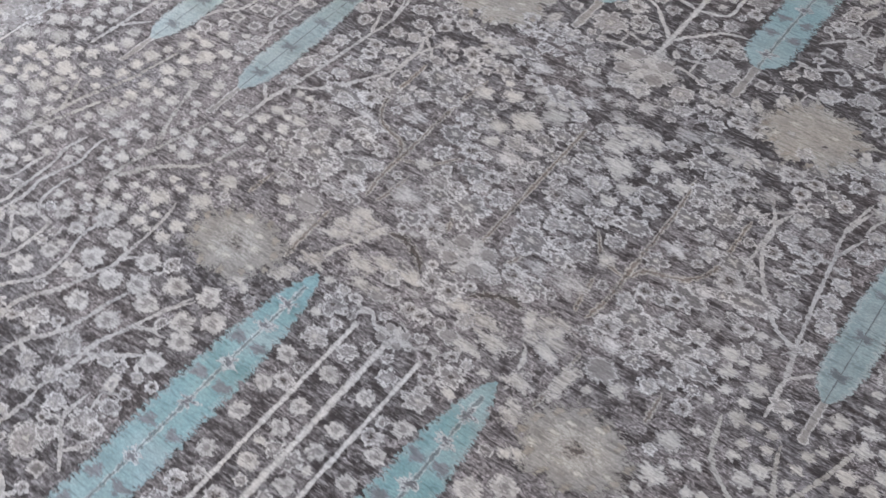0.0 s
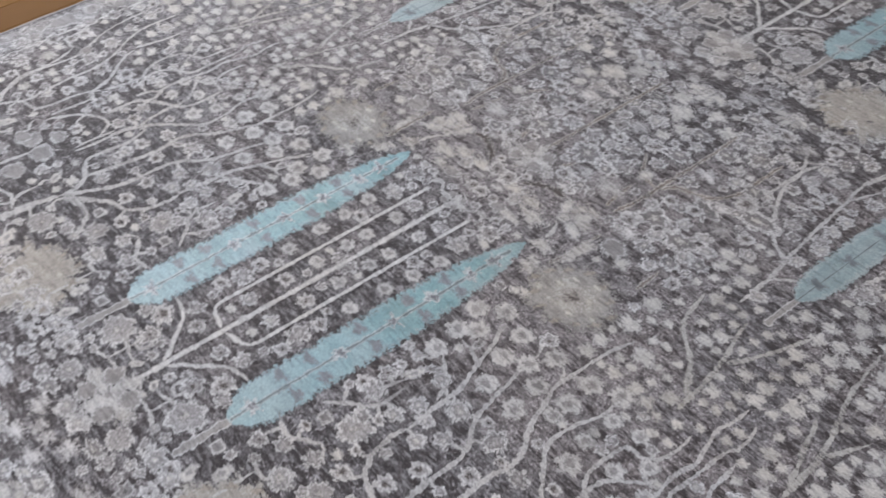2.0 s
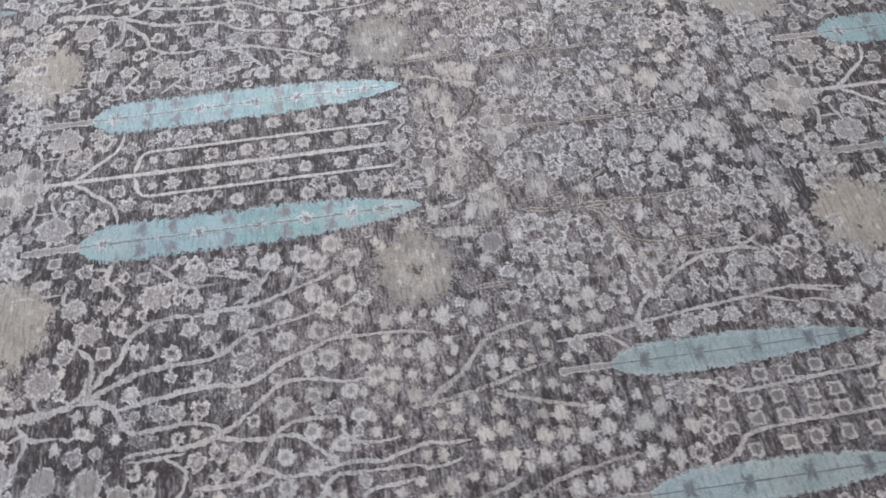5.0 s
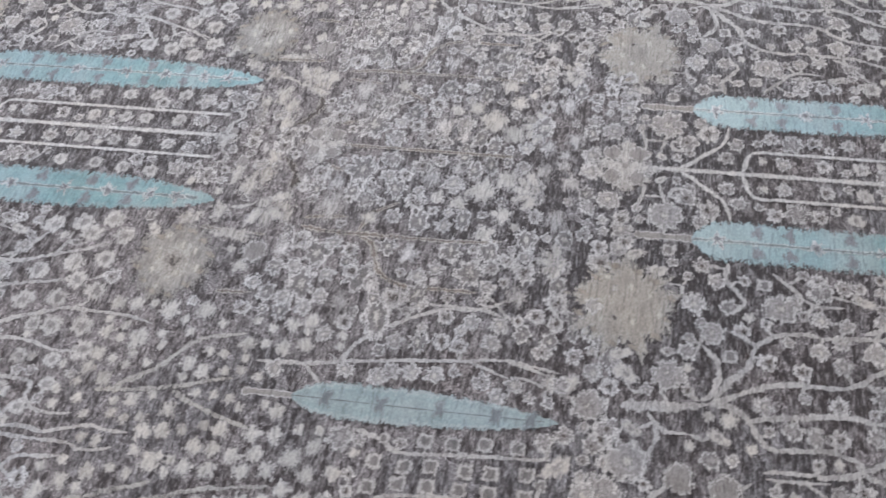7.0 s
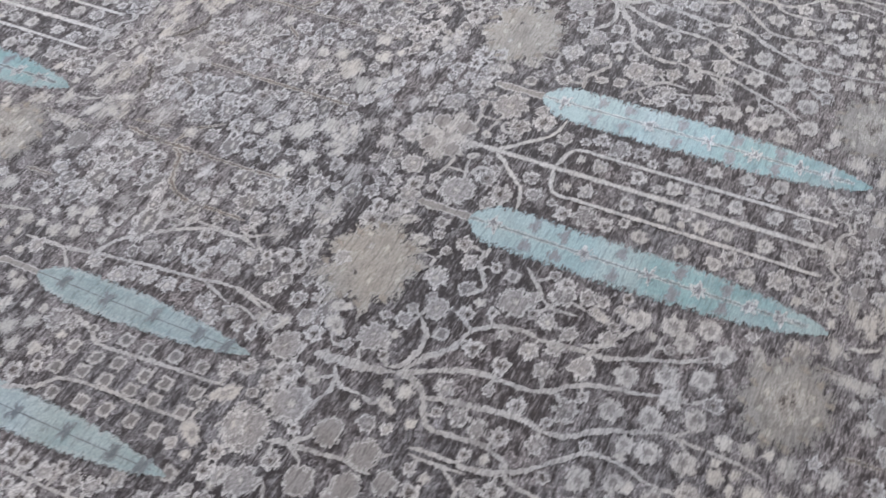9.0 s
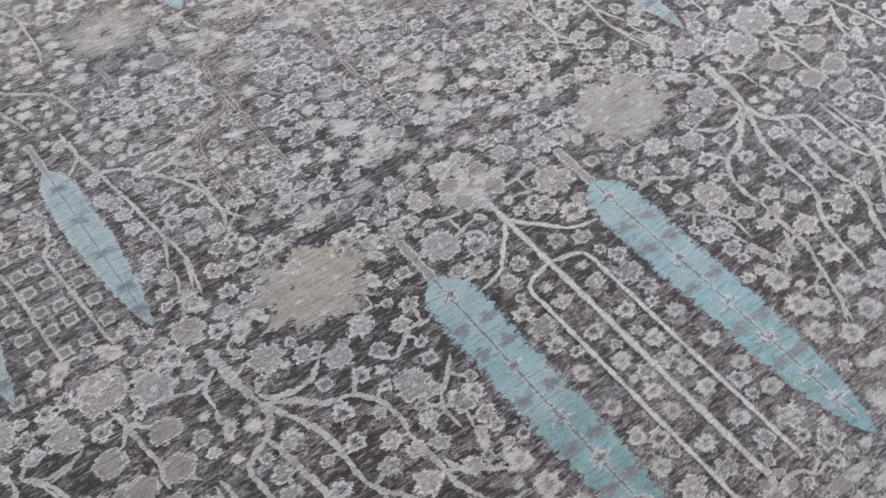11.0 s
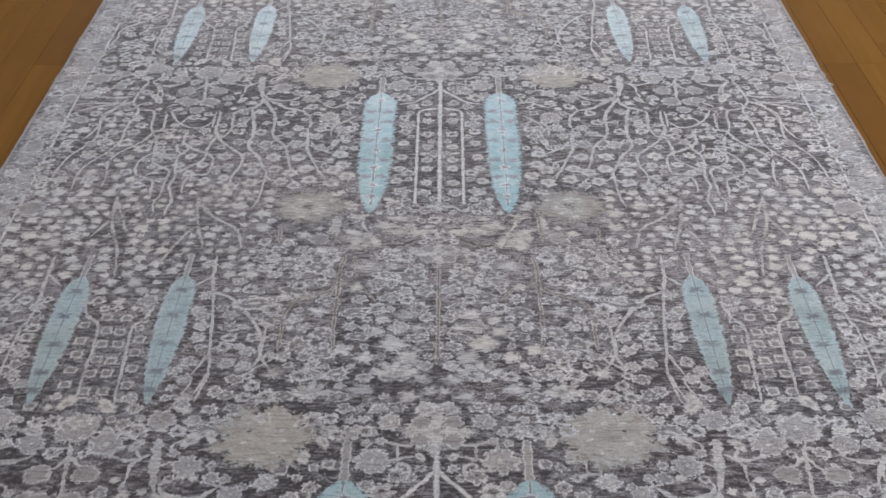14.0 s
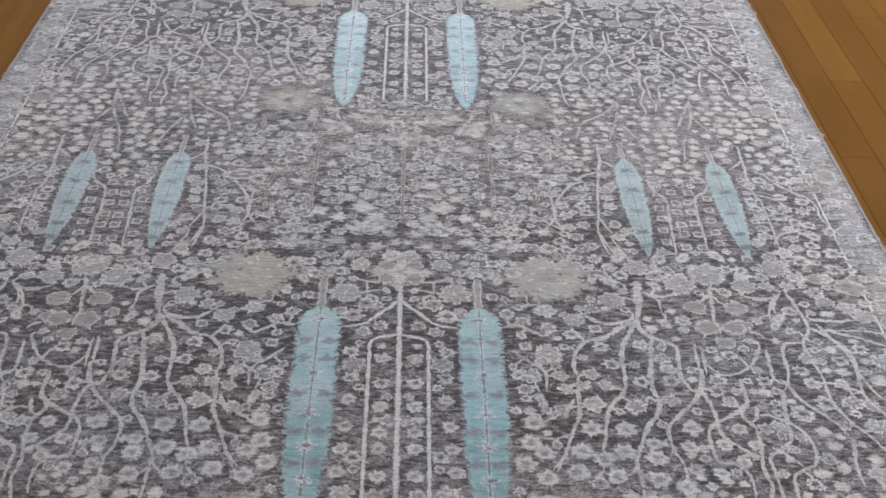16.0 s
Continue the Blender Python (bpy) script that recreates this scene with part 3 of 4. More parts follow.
medallion(0.338, 0.028, 0.098, 0.076, 11, RING, 0.10, 0.07)


def plate(x, y, rx, ry):
    """Broad pale patches by the border."""
    p = Pile()
    p.slab(blob(rx, ry, 6, 0.10, 0.08, 40, seed=int(1000 * y) % 97), 0.0007, PETAL)
    repeat("patch", p.mesh("patch"), x, y, "plain grey leaf patch")
    taken.append((x, y, 0.9 * min(rx, ry)))


plate(0.072, -0.028, 0.022, 0.018)
plate(0.298, -0.114, 0.034, 0.026)
plate(1.055, 0.020, 0.050, 0.044)
plate(1.062, 0.735, 0.048, 0.040)
plate(1.142, -0.330, 0.034, 0.045)
plate(1.142, 0.330, 0.034, 0.050)


def middle_line(name, width, y0, y1, x=0.0, mat=STEM, label="long straight pale stem"):
    p = Pile()
    line = smooth_line([(0.0, (y1 - y0) * t) for t in (-0.5, -0.2, 0.1, 0.5)])
    ribbon(p, line, width * 1.18, 0.0009, mat, 0.08)
    repeat(name, p.mesh(name), x, (y0 + y1) / 2, label, both=x != 0)
    for i in range(20):
        taken.append((x, y0 + (y1 - y0) * i / 19, width * 0.5))


middle_line("centre_stem", 0.0130, 0.745, 0.045)
middle_line("side_stem", 0.0092, 0.500, 0.035, 0.0635)
middle_line("heart_stem", 0.010, -0.130, -0.560, 0.0, LINE, "faint centre stem")


def star(y, r, label):
    body, square, heart = Pile(), Pile(), Pile()
    body.slab(blob(r * 1.55, r * 1.25, 4, 0.66, 0.05, 44, math.pi, seed=2), 0.0014, VINE)
    square.slab(blob(r * 0.44, r * 0.42, 4, 0.10, 0.05, 22, math.pi, seed=3), 0.0016, PETAL)
    heart.slab(blob(r * 0.20, r * 0.18, 4, 0.2, 0.06, 14, seed=6), 0.0020, PETAL)
    square_me, heart_me = square.mesh("square"), heart.mesh("heart")
    for ob in repeat("star", body.mesh("star"), 0.0, y, label, both=False):
        part("heart", heart_me, ob, "grey heart")
        for sx in (-1, 1):
            for sy in (-1, 1):
                part("square", square_me, ob, "grey square", (sx * r * 0.58, sy * r * 0.44, 0))
    taken.append((0.0, y, r))


star(0.768, 0.056, "pale cross-shaped star with grey squares")
star(0.026, 0.026, "small pale star at the stem's end")
star(-0.180, 0.045, "broad pale star blossom")


def garland(x, y, rx, ry):
    """Worn cream patches that swing from below the cypress tips to the middle."""
    p = Pile()
    p.slab(blob(rx * 1.3, ry * 1.3, 3, 0.22, 0.16, 40, x * 40, seed=int(x * 900)), 0.0007, WORN_CREAM)
    repeat("garland_patch", p.mesh("garland_patch"), x, y, "worn cream garland patch")
    taken.append((x, y, min(rx, ry)))


for spot in ((0.135, -0.060, 0.040, 0.020), (0.100, -0.085, 0.034, 0.016), (0.200, -0.150, 0.036, 0.014), (0.050, -0.085, 0.030, 0.014),
             (0.232, 0.030, 0.024, 0.024), (0.208, -0.022, 0.026, 0.020), (0.262, -0.062, 0.016, 0.050), (0.285, 0.085, 0.030, 0.014), (0.105, -0.028, 0.034, 0.014)):
    garland(*spot)



def lotus(x, y, r, turn):
    """A worn cream lotus of five petals round a grey cup."""
    p = Pile()
    for i in range(5):
        a = turn + (i - 2) * 0.62
        cx, cy, c, sn = 0.55 * r * math.cos(a), 0.5 * r * math.sin(a), math.cos(a), math.sin(a)
        outline = [(cx + u * c - v * sn, cy + u * sn + v * c) for u, v in blob(0.62 * r, 0.26 * r, 2, 0.10, 0.10, 18, seed=40 + i)]
        p.slab(outline, 0.0007 + 0.0001 * i, CREAM if i % 2 == 0 else WORN_CREAM, (cx, cy))
    p.slab(blob(0.30 * r, 0.26 * r, 4, 0.2, 0.1, 16, seed=47), 0.0014, BUD)
    repeat("lotus", p.mesh("lotus"), x, y, "worn cream lotus blossom")
    taken.append((x, y, 0.85 * r))


lotus(0.178, -0.100, 0.066, -0.9)
lotus(0.090, -0.612, 0.056, math.pi / 2)
lotus(0.265, -0.675, 0.050, math.pi / 2)

# ---- vines, twigs and stems of one half of the repeat, in centimetres ----
vine(2.6, (55.5, 75), (55, 70.5), (54.5, 65.5), (53.5, 61.5))
vine(1.4, (53.5, 61.5), (53.5, 58), (55, 55.5), (58.5, 53.5), (60.5, 52), (60.5, 48), (60, 43.5), (60.5, 41), (61.5, 38.5), (63, 37.5))
vine(1.4, (53.5, 61), (52, 58), (50, 54), (48.5, 50.5), (48, 46), (48, 41), (47, 37.5), (46, 36), (44.5, 34.5), (43, 31.5), (42, 27.5), (41.5, 24.5), (40.5, 21))
vine(1.4, (53, 60.5), (50.5, 59), (48, 57), (45, 54.5), (41.5, 53.5), (39.5, 51.5), (38, 49), (37.5, 44.5), (38, 42.5))
vine(1.4, (53, 62.5), (51.5, 60.5), (48.5, 59.5), (45, 59.5), (43, 61), (41.5, 62.5))
vine(1.4, (56, 55), (55, 51.5), (54.5, 48), (53.5, 42.5), (53.5, 37.5), (54, 35.5), (53.5, 32), (51.5, 29), (49.5, 25.5), (48.5, 22.5), (47, 19), (47, 14.5), (47, 11.5))
vine(1.05, (47, 17.5), (45.5, 15.5), (43.5, 14.5))
vine(1.05, (47, 15.5), (49, 14))
vine(1.2, (56, 70.5), (58, 69.5), (59.5, 67.5), (59.5, 63.5))
vine(1.2, (57, 70), (60, 69), (63.5, 70), (65.5, 71))
vine(1.2, (73, 73.5), (72, 70.5), (73.5, 67.5), (75, 66.5))
vine(1.2, (72, 70.5), (68.5, 66.5))
vine(1.2, (72, 69.5), (71.5, 64.5), (71, 61.5), (71.5, 58.5), (71.5, 56))
vine(1.2, (88.5, 71), (86, 68), (84, 63))
vine(1.2, (85.5, 68), (81.5, 69), (79, 70.5))
vine(1.2, (38, 42.5), (37.5, 36), (37, 30.5), (35.5, 27), (33.5, 21.5), (32.5, 19), (31, 15.5))
vine(1.05, (35.5, 26), (32.5, 24.5), (29, 24))
vine(1.05, (36.5, 35.5), (34.5, 32), (31, 29.5), (29, 28.5))
vine(1.05, (24.5, 50), (27.5, 47), (31, 43.5), (31, 38))
vine(1.2, (23, 57.5), (27, 58), (31.5, 55), (34.5, 57))
drawn("branch", 1.25, ((0.3, 66.5), (1.8, 64.6), (3.8, 62.4), (6.8, 59.2), (9, 57.8), (13.2, 57)), STEM, "pale branch of the centre stem")
drawn("branch", 1.2, ((0.4, 54.6), (2.5, 54.2), (4.6, 53.6), (6, 52.6), (6.5, 50.6), (6.4, 48.5)), STEM, "pale branch of the centre stem")
vine(1.05, (65, 53), (64.5, 48.5), (64.5, 41.5), (63.5, 37.5))
vine(1.05, (79.5, 53), (76.5, 47), (72, 43.5), (68.5, 43.5), (65.5, 47.5))
vine(1.05, (90, 71.5), (91, 67), (92, 59), (89.5, 54), (89.5, 49.5), (90.5, 43.5), (90.5, 36), (92.5, 30), (95.5, 25.5), (97.5, 21), (98, 15), (97.5, 10))
vine(1.05, (92, 59), (95.5, 56), (99, 50.5), (98.5, 44.5), (98, 37), (100.5, 32), (103, 27), (104, 22), (104.5, 15.5))
vine(1.05, (92.5, 57.5), (99, 58), (107, 57.5), (112.5, 55))
vine(1.05, (89.5, 54), (84.5, 52.5), (83.5, 44), (82, 40), (81, 38.5))
vine(1.05, (91, 25), (91.5, 24.5), (90, 17.5), (90, 12.5))
vine(1.05, (80.5, 51.5), (80, 42.5), (83, 40))
vine(0.9, (29.5, 44.5), (28.8, 40), (29.5, 37.0))
tan_twig(1.9, (63, 7), (61.5, -4), (58.5, -13.5), (58, -16))
tan_twig(1.9, (62, 4), (57.5, -2), (51, -7.5), (48.5, -15.5))
tan_twig(1.9, (61.5, -6), (64.5, -12), (67.5, -21.5))
tan_twig(1.9, (84.5, 8), (83.5, -2.5), (81, -10.5), (79, -16), (77, -27))
tan_twig(1.9, (84, 5.5), (78.5, -8.5))
tan_twig(1.9, (83.5, -2.5), (87, -10.5))
vine(1.05, (54, -18.5), (53.5, -27), (52.5, -32.5), (51, -42.5), (50, -52.5), (49, -58.5), (49.5, -64), (50.5, -69.5))
vine(1.05, (52.5, -32.5), (48, -35), (44.5, -39), (41, -44.5), (39, -49.5), (39, -53.5), (36.5, -58.5), (34.5, -62.5))
vine(1.05, (52.5, -32.5), (51, -30.5))
vine(1.05, (82, -36), (79.5, -41.5), (76.5, -44.5), (75.5, -53), (75.5, -59.5), (75, -69))
vine(1.05, (65, -38), (66.5, -42.5), (68.5, -45.5), (68, -53), (67.5, -60.5), (67, -69.5))
vine(1.05, (93.5, -18.5), (93, -27), (92.5, -34), (92.5, -42.5), (93.5, -45.5), (93.5, -52), (93.5, -57.5), (93, -64.5))
vine(1.05, (93.5, -25.5), (88.5, -30.5))
vine(1.05, (92.5, -42.5), (95.5, -43.5), (98.5, -45.5))
dark_stem(1.0, (22.5, -18.5), (23.5, -23.5), (23.5, -31.5), (23.5, -39), (23.5, -46), (23, -53), (22.5, -56.5))
dark_stem(1.0, (20.5, -18.5), (19.5, -24), (19.5, -27))
dark_stem(1.0, (23.5, -29.5), (26, -33), (31, -34.5), (33.5, -37), (35, -40.5), (35, -46.5), (35, -53.5))
dark_stem(1.0, (23, -29.5), (18.5, -31), (14.5, -36))
dark_stem(1.0, (6, -20), (8, -25))
dark_stem(1.0, (40, -7), (39.5, -13.5))
vine(1.0, (1, 2.8), (4, 2.2), (6, 0.2))
drawn("leaf", 2.0, ((14, -14.2), (11.5, -14.6), (8.8, -14), (6.4, -12.4), (4.6, -10.6)), SERRATED, "dark serrated leaf with a pale edge")
drawn("tendril", 1.3, ((19.5, -3.5), (19, -6.5), (17.2, -9)), CREAM, "worn cream tendril")
vine(1.05, (47, 11.5), (47.5, 6), (48.5, 2))
vine(1.05, (40.5, 21), (40, 16))
vine(1.15, (65, 45), (64, 40.5), (62, 36), (58.5, 32), (55, 28), (54.5, 24), (55, 20.5), (56, 18), (56, 14), (55.5, 10.5))
vine(1.15, (62, 39), (64, 37), (65, 31.5), (65, 26.5), (67, 23.5), (69, 21.5), (70.5, 20))
vine(1.15, (72.5, 34.5), (69.5, 32), (66.5, 30), (64, 28.5), (62.5, 25.5), (62.5, 21.5), (63, 18.5), (66, 18), (68, 16), (68.5, 12.5), (68, 9))
vine(1.15, (72.5, 42), (72.5, 35), (71.5, 34), (70.5, 31.5), (71.5, 29.5), (72.5, 27.5), (72.5, 24), (72, 20.5), (71.5, 16.5), (72, 12.5), (71, 9), (70, 5.5), (70.5, 1.5), (70.5, -1.5))
vine(1.15, (71, 21), (68, 20), (66, 18))
vine(1.15, (74, 31.5), (77, 31), (80, 29), (82, 26.5), (83, 23.5), (82.5, 19), (81, 17.5), (79, 16.5), (77, 15), (76.5, 11.5), (76, 7.5))
vine(1.15, (74, 34), (73.5, 31), (72, 29))
vine(1.15, (81, 38.5), (80, 34), (79.5, 29.5), (79, 25), (77, 22.5), (75.5, 21.5), (73.5, 20), (73.5, 16), (73.5, 12), (73.5, 8), (74.5, 5), (73.5, 0))
vine(1.15, (74.5, 22.5), (77.5, 20), (79.5, 17.5))
sow("square_flower", (75, -42), (70.5, -42), (79.5, -44.5), (74, -46.5), (71, -47), (66, -49.5), (79, -50), (74, -51))
sow("square_flower", (70.5, -51), (66, -54), (78.5, -54.5), (74, -56), (70.5, -56.5), (65.5, -59), (78.5, -59.5), (74, -60.5))
sow("square_flower", (70.5, -60.5), (65.5, -64), (78.5, -64), (74, -66), (70, -66))
sow("rosette", (72.5, 77.5, 3.5), (80.5, 73.5, 2.5), (65.5, 73.5, 3), (89.5, 80.5, 3), (56, 80, 2.5), (39, 60.5, 2), (32.5, 49, 2.5), (12.5, 69, 3))
sow("rosette", (9.5, 79.5, 2))
sow("flower", (86, 73.5, 1.5), (33, 63.5, 2), (27.5, 59.5, 1.5), (33, 57.5, 1.5), (38, 55.5, 1.5), (53, 52.5, 1.5), (57, 48, 1.5), (44, 51.5, 1.5))
sow("flower", (50.5, 46, 1), (14.5, 77, 1.5), (7.5, 65, 2), (10.5, 61, 2), (8, 55.5, 1.5), (45.5, 46, 1.5), (38.5, 39.5, 1.5), (43.5, 39.5, 1.5))
sow("flower", (39.5, 48, 0))
sow("bud", (59.5, 73, 1.5), (49, 74.5, 2), (26, 70, 1.5), (84.5, 59.5, 1.5), (59.5, 59.5, 1.5), (29.5, 35.0, 1.6), (76.5, 85, 2), (68, 84, 2))
sow("bud", (53, 85.5, 2))
sow("petal", (77, 65.5, 2.5), (67.5, 65.5, 2.5), (75, 58.5, 2.5), (69, 58.5, 2.5), (72, 53.5, 2))
sow("square_flower", (43.5, 57.5), (27.5, 51.5), (21, 68), (84, 84))
sow("flower", (28, 42, 2), (49, 33.5, 2), (40.5, 34, 2))
sow("pale_disc", (27.5, 28.5, 2), (26.5, 23, 2), (29, 20.5, 2), (25, 17.5, 2), (29, 14, 2))
sow("pale_disc", (46, 27, 2), (39, 27, 2), (51, 23, 1.5), (51, 19.5, 2), (45, 21, 2), (36.5, 21, 2), (40.5, 19, 2), (50.5, 14, 2))
sow("pale_disc", (42.5, 14.5, 2), (35, 15.5, 2), (59.5, 27.5, 2), (58, 22.5, 1.5), (58, 16.5, 1.5), (55.5, 12, 2), (63, 15.5, 1.5), (65, 23, 1.5))
sow("pale_disc", (69, 27.5, 1.5), (71.5, 23, 1.5), (68, 18.5, 1.5), (74.5, 27.5, 1.5))
sow("flower", (10.5, 49, 1.5), (10, 41, 1.5))
sow("pale_disc", (10, 34.5, 1.5), (10.5, 27, 1.5), (11, 21, 1.5), (11.5, 15, 1.5))
sow("flower", (4, 57.5, 1.5), (3.5, 47, 1.5), (3.5, 39.5, 1.5))
sow("pale_disc", (3.5, 32.5, 1.5), (3.5, 25.5, 1.5), (3.5, 21, 1.5), (3.5, 14, 1.5))
sow("frayed_flower", (36.5, -22, 2.5), (29, -23, 2.5), (17, -23, 2.5), (6.5, -27, 3), (33.5, -31.5, 2.5), (42.5, -37, 2.5), (36.5, -43, 2))
sow("frayed_flower", (27.5, -40, 2), (19, -40.5, 2), (30.5, -51.5, 2.5), (25.5, -47.5, 2), (39.5, -30, 2), (11, -34.5, 2))
sow("pale_blossom", (10, -51, 3), (13.5, -47, 2), (6.5, -55.5, 2.5), (19, -31, 1.5), (12.5, -43, 1.5), (21, -53, 2), (16, -55.5, 2))
dark_stem(1.0, (25, 0.5), (25.5, -6), (25.5, -12.5))
sow("bud", (3.5, 73, 1.1), (45, 75.5, 1.5), (22.5, 74, 1.4), (52.5, -70.5, 1.8))
sow("rosette", (48.5, 67.5, 2.3))
sow("flower", (24, 62, 1.5), (13.5, 62.5, 1.3), (20, 76, 1.4), (62, 77.5, 1.7), (81, 77, 1.6), (97, 71, 1.9), (103, 66, 1.8))
vine(0.9, (36.8, -57), (39.2, -58.9), (41.6, -61.8))
vine(0.9, (49.7, -53.5), (51.3, -57.9), (52.6, -61.3))
vine(0.9, (49.2, -60.5), (50.6, -66), (52.1, -69.8))
sow("flower", (41.9, -35.9, 1.4), (38.8, -43.8, 1.5), (44, -31.5, 1.6), (41.1, -48.9, 1.4), (41.5, -53.4, 1.4), (45.6, -57.4, 1.6), (40.4, -61.3, 1.2), (38.9, -64.3, 1.4), (46.4, -66.1, 1.6))
sow("flower", (46.6, -71.4, 1.4), (53.4, -48.9, 1.6), (53.3, -41.7, 1.5), (53.8, -33.9, 1.6), (55.1, -21.9, 1.6), (53.5, -57, 1.4), (53.8, -62.2, 1.4), (52.7, -69.7, 1.6), (41.9, -23.7, 1.5), (32.8, -30.4, 1.5))
sow("pale_blossom", (56, -7.1, 1.3), (56.8, -13.7, 1.2), (52.7, -1.5, 1.2), (49.4, -5.4, 1.1), (45.6, -16.5, 1.2), (53.3, -12.6, 1.2), (46.9, -10.6, 1.1), (62.7, -3.1, 1.2), (63.5, -18.2, 1.2))
sow("pale_blossom", (63.6, -24.5, 1.3), (68, -16.1, 1.3), (68.2, -21.8, 1.3), (67.3, -2.6, 1.1), (67.1, 2.3, 1.1), (57.3, 3.6, 1.2), (55.8, 9, 1.3), (58.6, 14.4, 1.2), (57.8, 20.3, 1.1))
sow("pale_blossom", (63.8, 13.5, 1.1), (67.9, 7, 1.2), (75.4, -16.4, 1.3), (75, -21.8, 1.3), (73.5, -36.2, 1.3), (78.3, 2.5, 1.3), (77, -1, 1.1), (76.6, 7.1, 1.2), (69, -10.1, 1.2), (61.5, -13.1, 1.2))
sow("flower", (34.2, 42.4, 1.6), (40.9, 43, 1.6), (57.7, 41, 1.6), (51.4, 40.7, 1.6), (33.6, 32.2, 1.5), (71.9, 49.4, 1.5), (56.7, 35.3, 1.6))

vine(1.1, (94.6, -30.7), (97.3, -32.9), (99.4, -36.9), (102.9, -40.9), (106, -43.4), (107.6, -47.3), (107.2, -52.1), (108.3, -56))
vine(0.95, (102.9, -40.9), (103.2, -37.9), (105.7, -34.5))
vine(0.95, (95.6, -59.8), (93.9, -61.2), (92.1, -64.8))
vine(0.95, (53.2, -26.2), (55.5, -28.7), (57.7, -30.6))
vine(0.95, (52.1, -62.2), (52.7, -65), (53.8, -67.2))
vine(1.05, (38.5, -45.3), (38.6, -50.4), (38.8, -55.3), (40, -59))
vine(1.2, (92.6, 62.4), (94.6, 61.5), (98.4, 61.1), (103.8, 61.7))
vine(1.2, (81, 42.1), (82.3, 40.5), (83.4, 37), (85.2, 34.2), (87.5, 31.8), (89.8, 28.8), (91, 25.5))
vine(1.1, (94.9, 58.6), (98.2, 57), (101.1, 56.2), (103.8, 54.9), (107.5, 52.9))
vine(1.1, (94, 60.3), (95.3, 57.2), (96.8, 53.7), (98.3, 50.5), (98.9, 46.2), (99.2, 42.6), (100.5, 38.5), (101.9, 36.2))
vine(1.0, (80.2, 69.8), (83.4, 68.8), (86.9, 69.5), (88.9, 71.4))
vine(1.0, (88.9, 71.5), (86.9, 68.5), (85.7, 65.2), (85.8, 63.2))
vine(1.0, (46.3, 77.4), (48.7, 75.3), (50.6, 74.3), (52.5, 73.1))
vine(0.95, (29, 74.8), (28.9, 70), (29, 65.5))
vine(0.95, (7.8, 73.2), (7.7, 70.5), (7.6, 68.3))
vine(0.95, (67.1, 54.7), (68.3, 56.3), (69.7, 55.9))
vine(0.95, (78, 57.6), (80, 56.5), (81.2, 55))
vine(1.0, (66, 52.5), (66, 48.3), (65.6, 43))
vine(0.95, (37, 36.5), (37.3, 34.1), (35.7, 32.9), (34.3, 31.3))
vine(1.0, (33, 20.1), (31.6, 17.9), (30.3, 15.9))
vine(1.0, (48.8, 21.5), (49.6, 19.9), (50.8, 18.9))
sow("flower", (4.7, 64.6, 0.9), (26.1, 76.9, 1.3), (37.1, 62.2, 0.9), (81.3, -75, 1.5), (63.4, -75.5, 1.5), (88.6, 48.7, 1.6), (96, 48, 1.5), (94, 40.9, 1.5))
sow("flower", (87.8, 40.8, 1.4), (89.1, 35, 1.7), (101.6, 51.7, 1.6), (77.2, 28.3, 1.4), (26.5, 38, 1.3), (23.4, 10.7, 1.2), (30.8, 46.7, 1.3), (25.6, 42.3, 1.3))
sow("square_flower", (104, 58.4, 1.1), (66.3, -43, 0.9))
sow("rosette", (106.1, 62.9, 1.7))
sow("bud", (3.2, 70, 1.1), (86, 61.9, 1.3))
sow("petal", (77.3, 59.3, 1.9), (98.3, 76.5, 1.7), (98.2, 68.2, 2), (98.5, 34.3, 1.6))
sow("pale_blossom", (53.3, 23.1, 1.2), (86, 26.9, 1.3), (87.5, 23.1, 1.3), (93, 23.5, 1.2), (94.4, 19.5, 1.4), (82.8, 15.7, 1.3), (87.4, 17.2, 1.3), (70.7, 19.9, 1))
sow("pale_blossom", (77.2, 19.2, 1), (78.1, 10.3, 1.1), (62, 10.5, 1.1))
sow("frayed_flower", (3.1, -17.1, 2.2), (10.9, -22.8, 2), (7.7, -41, 1.7), (17.8, -48.5, 1.5), (25.4, -54.5, 1.7), (35.7, -34.7, 1.6), (1.1, -46.4, 1.6))
sow("frayed_flower", (1.3, -65.9, 1.6), (8.9, -61, 2.1), (16.5, -65.5, 2), (20.5, -67.7, 1.4), (21.6, -60.7, 2.1), (26.7, -67.5, 2.1), (35, -60.3, 2.1), (3.3, -62.4, 1.7))
sow("frayed_flower", (31.6, -67.4, 1.6), (43.2, -62.4, 1.5), (44.1, -67.1, 1.3))
sow("flower", (47, -28.7, 1.5), (47.1, -41.1, 1.6), (46.2, -48.9, 1.5), (54.8, -39.5, 1.4), (56.3, -59.7, 1.3), (92, -38.3, 1.5), (91.6, -52.6, 1.4), (99.1, -43.4, 1.4))
sow("flower", (105.8, -35.1, 1.6), (103.3, -49.7, 1.6), (88.2, -63.5, 1.3), (89.6, -69.2, 1.3), (97.5, -65.6, 1.5), (103.1, -60.7, 1.4), (103.1, -55.9, 1.4))


